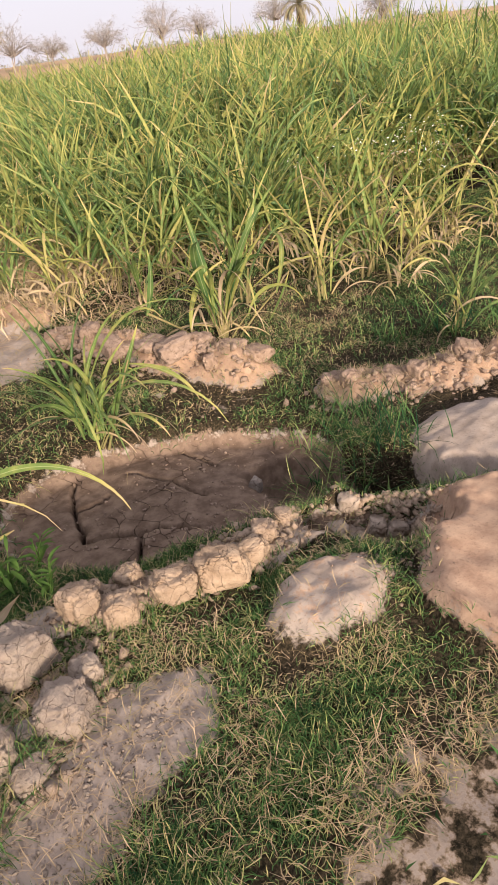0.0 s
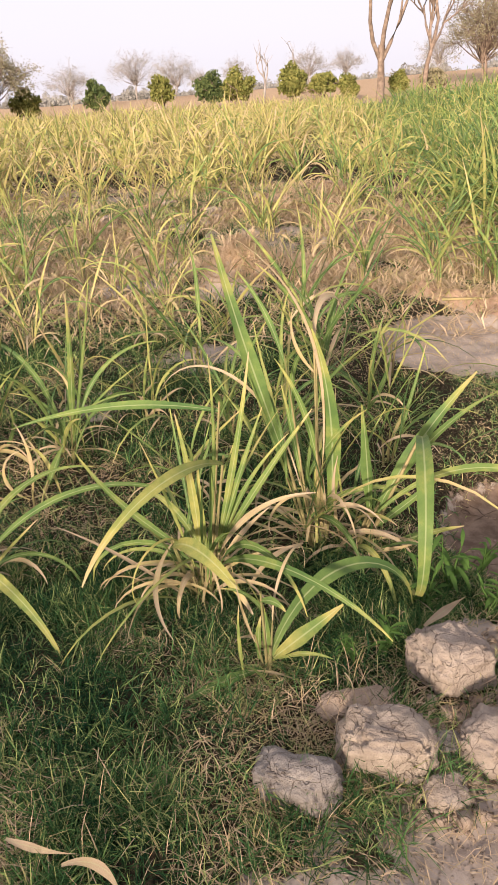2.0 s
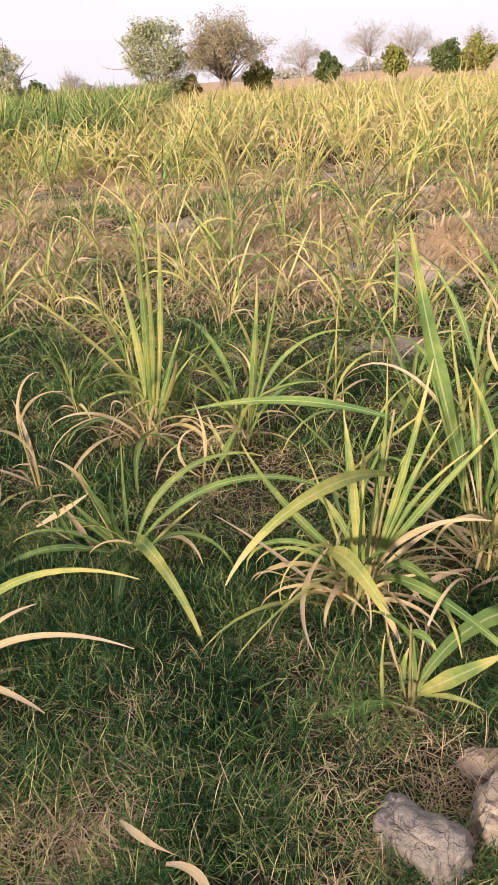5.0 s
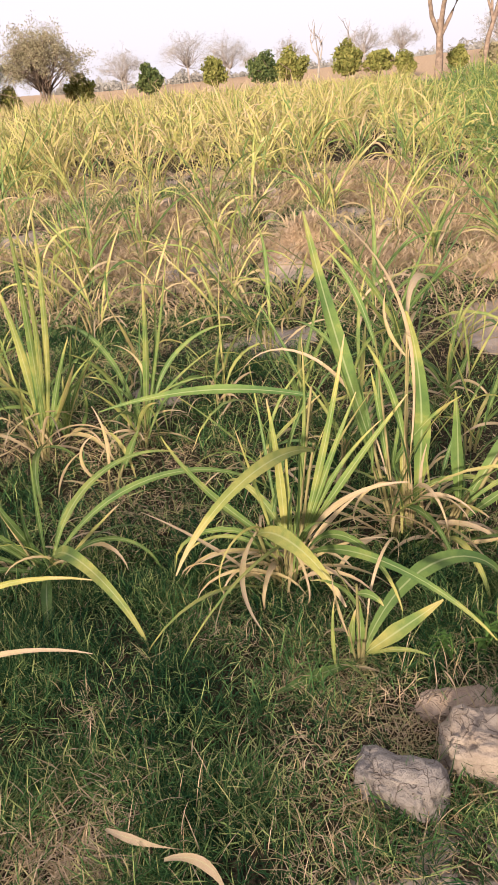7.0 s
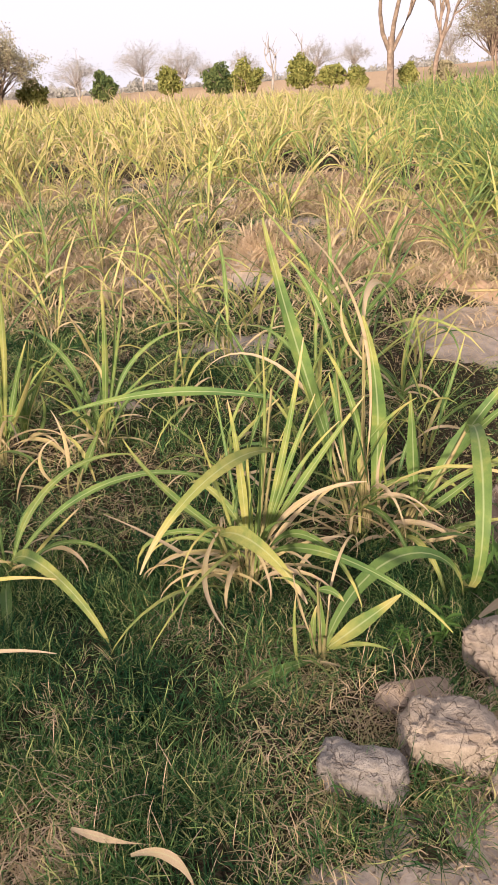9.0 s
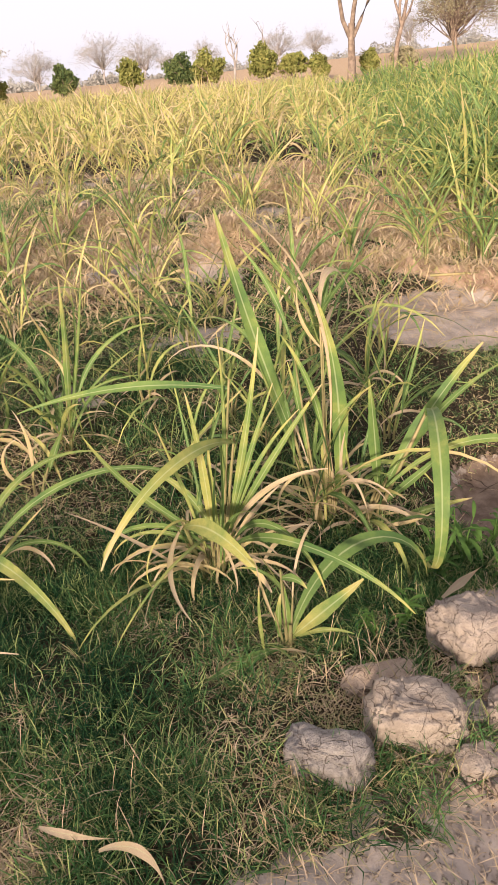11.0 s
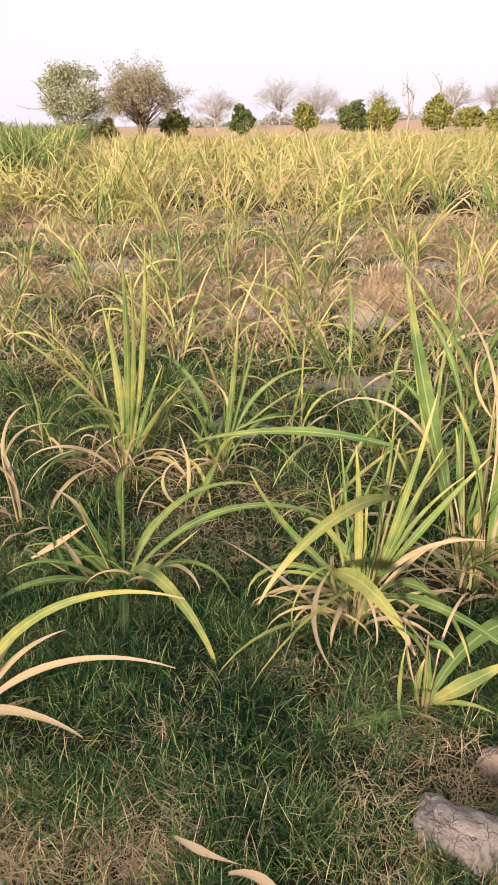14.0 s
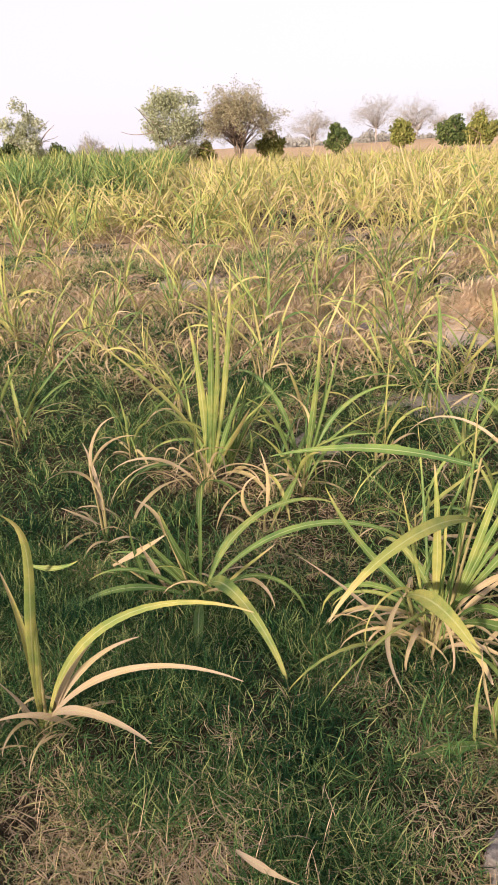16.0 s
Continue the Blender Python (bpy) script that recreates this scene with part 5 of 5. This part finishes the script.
for i, (x, y, h, tone) in enumerate(((2.40, 1.80, 0.26, 0.10), (2.52, 1.70, 0.26, 0.08), (2.35, 1.95, 0.24, 0.12), (2.55, 1.92, 0.24, 0.1), (2.62, 1.82, 0.22, 0.15), (2.45, 2.05, 0.22, 0.2), (2.68, 2.0, 0.22, 0.2), (1.92, 1.62, 0.15, 0.5),
                                     (1.80, 1.66, 0.12, 0.6), (3.95, 2.50, 0.4, 0.15), (4.3, 2.3, 0.35, 0.15), (3.6, 2.75, 0.25, 0.2), (2.75, 2.65, 0.2, 0.25), (2.9, 2.9, 0.2, 0.25), (-0.60, 1.15, 0.12, 0.85),
                                     (-0.45, 1.02, 0.12, 0.9), (0.30, 1.36, 0.13, 0.8), (0.0, 1.06, 0.11, 0.85), (0.10, 1.02, 0.11, 0.9), (-0.10, 1.12, 0.10, 0.75), (0.38, 1.37, 0.12, 0.85), (0.26, 1.29, 0.10, 0.8), (-0.75, 1.0, 0.12, 0.85), (-0.9, 1.05, 0.12, 0.8), (-0.30, 1.10, 0.13, 0.9), (1.50, 0.90, 0.08, 0.8), (1.42, 0.96, 0.08, 0.85), (1.02, 0.86, 0.08, 0.9), (1.04, 1.22, 0.08, 0.85), (0.70, 0.84, 0.08, 0.85), (-0.05, 1.45, 0.14, 0.15), (0.12, 1.38, 0.12, 0.12))):
    tall_grass_tuft(x, y, h, 70, 300 + i, tone, "dry straw tuft in the short grass" if tone > 0.6 else "tuft of longer green grass")


def flowering_weed(x, y, height, seed):
    r = np.random.default_rng(seed)
    ob = thing("flowering_weed", x, y, land_at(x, y), "straggly green weed with small white flower heads", "weed", "flowering weeds")
    stems, heads, leaves = [], [], []
    for i in range(7):
        a, lean = r.uniform(0, 6.28), r.uniform(0.05, 0.45)
        top = np.array([math.cos(a) * lean, math.sin(a) * lean, 1.0]) * height * r.uniform(0.7, 1.1)
        stems.append(([(0, 0, -0.02), top * 0.5 + r.normal(0, 0.02, 3), top], (0.006, 0.004, 0.002)))
        heads.append(top + r.normal(0, 0.02, (3, 3)))
        leaves.append(top * r.uniform(0.2, 0.95, (12, 1)) + r.normal(0, 0.05, (12, 3)))
    for st in stems:
        v, f = tubes([st], 4)
        part("stem", mesh_from("stem", v, f, M_WEED), ob)
    v, f = leaf_cards(r, np.concatenate(leaves), 0.035)
    part("foliage", mesh_from("foliage", v, f, M_CITRUS, smooth=False), ob)["kind"] = "stuff"
    v, f = leaf_cards(r, np.concatenate(heads), 0.013, 0.7)
    part("blossom", mesh_from("blossom", v, f, M_FLOWER, smooth=False), ob, "white flower heads")["kind"] = "stuff"


for i in range(18):
    a, r0 = random.uniform(0, 6.28), math.sqrt(random.random())
    flowering_weed(7.0 + 2.3 * r0 * math.cos(a), 5.5 + 1.2 * r0 * math.sin(a), random.uniform(0.55, 0.95), 400 + i)


# ---- trees ----
def grow(r, start, direction, length, radius, level, top, spread, paths, tips, kids=3, rise=0.15, ratio=0.68):
    """A limb and, from it, its own limbs; fills paths (points, radii) and tips."""
    pts, p, d = [np.array(start)], np.array(start, float), np.array(direction, float)
    n = 5
    for i in range(n):
        d = d + r.normal(0, 0.13, 3) + (0, 0, rise * 0.3)
        d /= np.linalg.norm(d)
        p = p + d * length / n
        pts.append(p.copy())
    paths.append((pts, np.linspace(radius, radius * 0.45, n + 1)))
    if level >= top:
        tips.extend(pts[2:])
        return
    for i in range(kids + (1 if level == 0 else 0)):
        at = pts[int(r.integers(2 if level else 3, n + 1))]
        a = r.uniform(0, 6.28)
        side = np.cross(d, (math.cos(a), math.sin(a), 0.3))
        side /= np.linalg.norm(side) + 1e-9
        nd = d * (1 - spread) + side * spread + (0, 0, rise)
        nd /= np.linalg.norm(nd)
        grow(r, at, nd, length * ratio * r.uniform(0.8, 1.2), radius * 0.55, level + 1, top, spread, paths, tips, kids, rise, ratio)


def tree(name, label, x, y, height, trunk, seed, bark, leaf, n_leaves, leaf_size, spread=0.55, top=3, kids=3, cloud=0.4, rise=0.15, radius=None, squash=1.0, group="", ratio=0.68):
    """A tree: one trunk with its limbs, and a crown of small leaves round the limbs' ends."""
    r = np.random.default_rng(seed)
    ob = thing(name, x, y, land_at(x, y) - 0.05, label, "tree", group)
    paths, tips = [], []
    grow(r, (0, 0, 0), (r.normal(0, 0.06), r.normal(0, 0.06), 1), trunk, radius or height * 0.028, 0, top, spread, paths, tips, kids, rise, ratio)
    tips = np.array(tips)
    s = height / max(tips[:, 2].max(), 0.1)
    scale = np.array([s * squash, s * squash, s])
    paths = [(np.array(p) * scale, np.array(q) * s) for p, q in paths]
    v, f = tubes(paths, 5)
    part("trunk", mesh_from("trunk", v, f, bark), ob)
    if n_leaves:
        c = (tips * scale)[r.integers(len(tips), size=n_leaves)] + np.clip(r.normal(0, cloud, (n_leaves, 3)), -1.5 * cloud, 1.5 * cloud)
        c[:, 2] = np.maximum(c[:, 2], 0.25)
        v, f = leaf_cards(r, c, leaf_size)
        part("crown", mesh_from("crown", v, f, leaf, smooth=False), ob)
    return ob


def twig_tree(name, label, x, y, height, width, stems, seed, bark, leaf, n_leaves, leaf_size, low=0.34, group="", radius=0.07, twigs=64):
    """A domed dry tree: a few stems that fan out into fine twigs, with thin foliage round the twigs' ends."""
    r = np.random.default_rng(seed)
    ob = thing(name, x, y, land_at(x, y) - 0.05, label, "tree", group)
    forks = [np.array([r.normal(0, 0.04 * height), r.normal(0, 0.04 * height), height * r.uniform(0.22, 0.36)]) for _ in range(stems)]
    paths = [([(0, 0, 0), f * (0.5, 0.5, 0.5) + r.normal(0, 0.03, 3), f], (radius, radius * 0.8, radius * 0.6)) for f in forks]
    ends = []
    for i in range(twigs):
        a, q, u = r.uniform(0, 6.28), math.sqrt(r.random()), r.random()
        top = height * (low + (1 - low) * math.sqrt(max(0.0, 1 - q * q)) * (0.55 + 0.45 * u)) * r.uniform(0.88, 1.0)
        end = np.array([math.cos(a) * q * width / 2, math.sin(a) * q * width / 2, top])
        f = forks[int(r.integers(stems))]
        mid = f * 0.45 + end * 0.55 + (0, 0, 0.08 * height) + r.normal(0, 0.03 * height, 3)
        paths.append(([f, (f + mid) / 2 + r.normal(0, 0.02 * height, 3), mid, end], (radius * 0.42, radius * 0.3, radius * 0.2, radius * 0.1)))
        ends.append(end)
        for j in range(5):
            at = mid + (end - mid) * r.uniform(0.0, 1.0)
            tip = at + (end - mid) * 0.35 + r.normal(0, 0.085 * height, 3)
            paths.append(([at, (at + tip) / 2 + r.normal(0, 0.015 * height, 3), tip], (radius * 0.14, radius * 0.10, radius * 0.06)))
            ends.append(tip)
    v, f = tubes(paths, 3)
    part("trunk", mesh_from("trunk", v, f, bark), ob)
    if n_leaves:
        ends = np.array(ends)
        c = ends[r.integers(len(ends), size=n_leaves)] + np.clip(r.normal(0, 0.035 * height, (n_leaves, 3)), -0.07 * height, 0.07 * height)
        c[:, 2] = np.maximum(c[:, 2], 0.3)
        v, f = leaf_cards(r, c, leaf_size)
        part("crown", mesh_from("crown", v, f, leaf, smooth=False), ob)
    return ob


def citrus(x, y, height, width, seed, material, label, name="citrus_tree", lobes=20, group="orchard trees beyond the cane", leaf=0.13, dense=230, low=0.30):
    """A low dense orchard tree: short trunk, leafy to the ground, uneven outline."""
    r = np.random.default_rng(seed)
    ob = thing(name, x, y, land_at(x, y) - 0.05, label, "tree", group)
    paths, tips = [], []
    for i in range(4):
        a = r.uniform(0, 6.28)
        grow(r, (0, 0, 0.2), (math.cos(a) * 0.5, math.sin(a) * 0.5, 1), height * 0.45, 0.06, 1, 2, 0.6, paths, tips, 3, 0.1)
    v, f = tubes(paths, 5)
    part("trunk", mesh_from("trunk", v, f, M_BARK), ob)
    c = []
    for i in range(lobes):
        a, q = r.uniform(0, 6.28), math.sqrt(r.random())
        at = np.array([math.cos(a) * q * width * 0.42, math.sin(a) * q * width * 0.42, height * r.uniform(low, 0.88 - 0.30 * q)])
        d = r.normal(size=(dense, 3))
        d /= np.linalg.norm(d, axis=1)[:, None]
        c.append(d * r.uniform(0.30, 0.52) * r.uniform(0.35, 1.12, (dense, 1)) * (1.1, 1.1, 0.95) * (0.6 + 0.13 * height) + at)
    c = np.concatenate(c)
    c = c[(c[:, 2] > 0.15) & (c[:, 2] < height * 1.04)]
    v, f = leaf_cards(r, c, leaf)
    part("crown", mesh_from("crown", v, f, material, smooth=False), ob)


citrus(-19.2, 48.6, 7.9, 4.0, 701, M_PALE, "tall pale-leaved young tree with foliage to the ground", "poplar_tree", 44, "pale trees", 0.085, 330, 0.10)
twig_tree("acacia_tree", "spreading acacia with thin dusty foliage on bare limbs", -15.0, 50.0, 5.2, 5.4, 5, 12, M_BARK, M_ACACIA, 15000, 0.065, low=0.42, radius=0.12, twigs=90)
citrus(-32.4, 50.6, 6.2, 3.2, 702, M_PALE, "pale-leaved young tree at the field's far corner", "poplar_tree", 24, "pale trees", 0.085, 330, 0.12)


def forked_tree(x, y, height, seed):
    """A thick trunk that parts low into three rising limbs with bare twigs."""
    r = np.random.default_rng(seed)
    ob = thing("bare_tree", x, y, land_at(x, y) - 0.05, "tall leafless tree with thick pinkish-brown forking trunk", "tree")
    paths, tips = [([(0, 0, 0), (0.05, 0, 1.2), (0.0, 0, 2.4), (0.02, 0, 3.3)], (0.30, 0.24, 0.215, 0.22))], []
    for lean, rad, z0 in ((-0.36, 0.15, 2.5), (0.08, 0.16, 2.9), (0.36, 0.13, 2.4)):
        grow(r, (lean * 0.15, 0, z0), (lean, r.uniform(-0.1, 0.1), 1), height * 0.42, rad, 1, 4, 0.40, paths, tips, 3, 0.2, 0.62)
    v, f = tubes(paths, 7)
    part("trunk", mesh_from("trunk", v, f, M_BARK), ob)


forked_tree(9.9, 49.1, 13.5, 22)
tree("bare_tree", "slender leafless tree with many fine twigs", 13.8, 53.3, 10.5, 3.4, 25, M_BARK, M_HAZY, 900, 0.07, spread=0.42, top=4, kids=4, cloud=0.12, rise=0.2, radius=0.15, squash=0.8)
twig_tree("acacia_tree", "broad acacia with brown dusty crown", 19.2, 56.9, 6.6, 6.4, 2, 31, M_BARK, M_ACACIA, 14000, 0.065, low=0.36, radius=0.16, twigs=90)
tree("pollarded_tree", "pollarded tree with stubby bare limbs", 3.2, 62.1, 4.3, 2.2, 35, M_TWIG, M_HAZY, 0, 0.10, spread=0.45, top=3, kids=2, cloud=0.25, rise=0.2, radius=0.14)
tree("pollarded_tree", "pollarded tree with stubby bare limbs behind an orchard tree", 6.0, 63.0, 4.3, 2.2, 36, M_TWIG, M_HAZY, 0, 0.10, spread=0.45, top=3, kids=2, cloud=0.25, rise=0.2, radius=0.14)
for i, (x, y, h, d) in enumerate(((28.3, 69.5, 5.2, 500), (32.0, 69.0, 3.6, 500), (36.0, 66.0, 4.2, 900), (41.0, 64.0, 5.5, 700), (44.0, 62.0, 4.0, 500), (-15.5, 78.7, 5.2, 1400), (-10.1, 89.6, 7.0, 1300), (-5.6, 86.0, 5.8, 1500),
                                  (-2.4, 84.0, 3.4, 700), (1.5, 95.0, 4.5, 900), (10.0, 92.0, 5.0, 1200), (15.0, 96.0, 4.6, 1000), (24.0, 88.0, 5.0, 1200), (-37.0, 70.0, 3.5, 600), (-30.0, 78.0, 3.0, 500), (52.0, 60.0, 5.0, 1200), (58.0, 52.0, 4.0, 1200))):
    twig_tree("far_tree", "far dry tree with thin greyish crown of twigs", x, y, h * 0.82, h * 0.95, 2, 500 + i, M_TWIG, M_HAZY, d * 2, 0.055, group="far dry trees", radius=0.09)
for i, (x, y, h, w, m, label) in enumerate(((-13.7, 53.5, 2.9, 1.9, M_CITRUS, "round yellow-green orchard tree"), (-9.0, 54.4, 3.5, 1.5, M_CITRUS_DARK, "narrow dark green orchard tree"), (-4.4, 55.0, 3.8, 1.2, M_CITRUS, "thin yellow-green orchard tree"),
                                            (-0.9, 55.2, 3.3, 2.6, M_CITRUS_DARK, "broad dark green orchard tree"), (0.9, 55.0, 3.3, 2.6, M_CITRUS, "broad green orchard tree"), (4.8, 55.0, 3.5, 1.6, M_CITRUS, "green orchard tree before a bare tree"),
                                            (7.0, 54.8, 2.9, 1.9, M_CITRUS, "low green orchard tree"), (8.9, 54.5, 2.3, 1.2, M_CITRUS, "small green orchard tree"), (12.2, 54.0, 2.1, 1.0, M_CITRUS, "small green orchard tree"),
                                            (14.6, 54.0, 2.4, 1.8, M_ACACIA, "low brownish orchard tree"), (-30.2, 51.8, 2.9, 1.6, M_CITRUS_DARK, "dark green orchard tree"), (-33.0, 50.0, 3.2, 2.6, M_CITRUS_DARK, "dense dark green bush under a pale tree"),
                                            (-17.6, 49.8, 2.4, 1.6, M_CITRUS, "green bush under a pale tree"), (-22.5, 56.0, 2.0, 1.3, M_CITRUS_DARK, "small dark bush at the field's edge"), (-35.5, 52.0, 2.2, 1.8, M_CITRUS_DARK, "dark bush at the field's edge"))):
    citrus(x, y, h * 0.85, w, 600 + i, m, label + " beyond the cane")


row = np.random.default_rng(640)
for i in range(24):  # unseen orchard row, added behind the path to cast shade over the foreground
    ox = -16.5 + 0.86 * i + row.uniform(-0.15, 0.15)
    citrus(ox, -11.5 + row.uniform(-0.5, 0.5), row.uniform(4.45, 4.75) - 1.2 * min(1.0, max(0.0, (ox + 4.6) / 2.0)), row.uniform(3.0, 3.6), 650 + i, M_CITRUS_DARK, "unseen orchard tree added behind the path to shade the foreground", lobes=30, leaf=0.19, dense=110)


def palm(x, y, height, seed):
    r = np.random.default_rng(seed)
    ob = thing("date_palm", x, y, land_at(x, y), "date palm with drooping grey-green fronds", "palm tree")
    v, f = tubes([([(0, 0, 0), (0.05, 0, height * 0.5), (0, 0, height)], (0.28, 0.24, 0.26))], 8)
    part("trunk", mesh_from("trunk", v, f, M_BARK), ob)
    for i in range(34):
        a, e = r.uniform(0, 6.28), r.uniform(-0.3, 1.35)
        n = 34
        t = np.linspace(0.08, 1, n)
        th = e - 1.3 * t ** 1.4
        spine = np.cumsum(np.stack([np.cos(th) * math.cos(a), np.cos(th) * math.sin(a), np.sin(th)], -1) * 2.2 / n, 0) + (0, 0, height)
        v, f, uv, tn = ribbons(np.repeat(spine, 2, 0), a + np.tile([0.75, -0.75], n), np.repeat(th, 2) + 0.15, 0.5, 0.5, 0.0, 0.05, 0.3, segs=2, fold=False)
        part("frond", mesh_from("frond", v, f, M_ACACIA, uv), ob)


palm(47.4, 51.7, 2.6, 5)

# a thin line of scrub where the land meets the sky
r = np.random.default_rng(77)
c = []
for i in range(170):
    az, d = r.uniform(-0.95, 1.25), r.uniform(150, 260)
    x, y = d * math.sin(az), d * math.cos(az)
    h, w = r.uniform(1.0, 3.4) * (1.5 if r.random() < 0.2 else 1.0), r.uniform(2.0, 6.0)
    p = r.normal(size=(700, 3))
    p /= np.linalg.norm(p, axis=1)[:, None]
    p = p * r.random((700, 1)) ** 0.45 * (w, w, h)
    p[:, 2] = np.abs(p[:, 2]) * (0.75 + 0.25 * np.sin(p[:, 0] * 2.1 + i))
    c.append(p + (x, y, land_at(x, y)))
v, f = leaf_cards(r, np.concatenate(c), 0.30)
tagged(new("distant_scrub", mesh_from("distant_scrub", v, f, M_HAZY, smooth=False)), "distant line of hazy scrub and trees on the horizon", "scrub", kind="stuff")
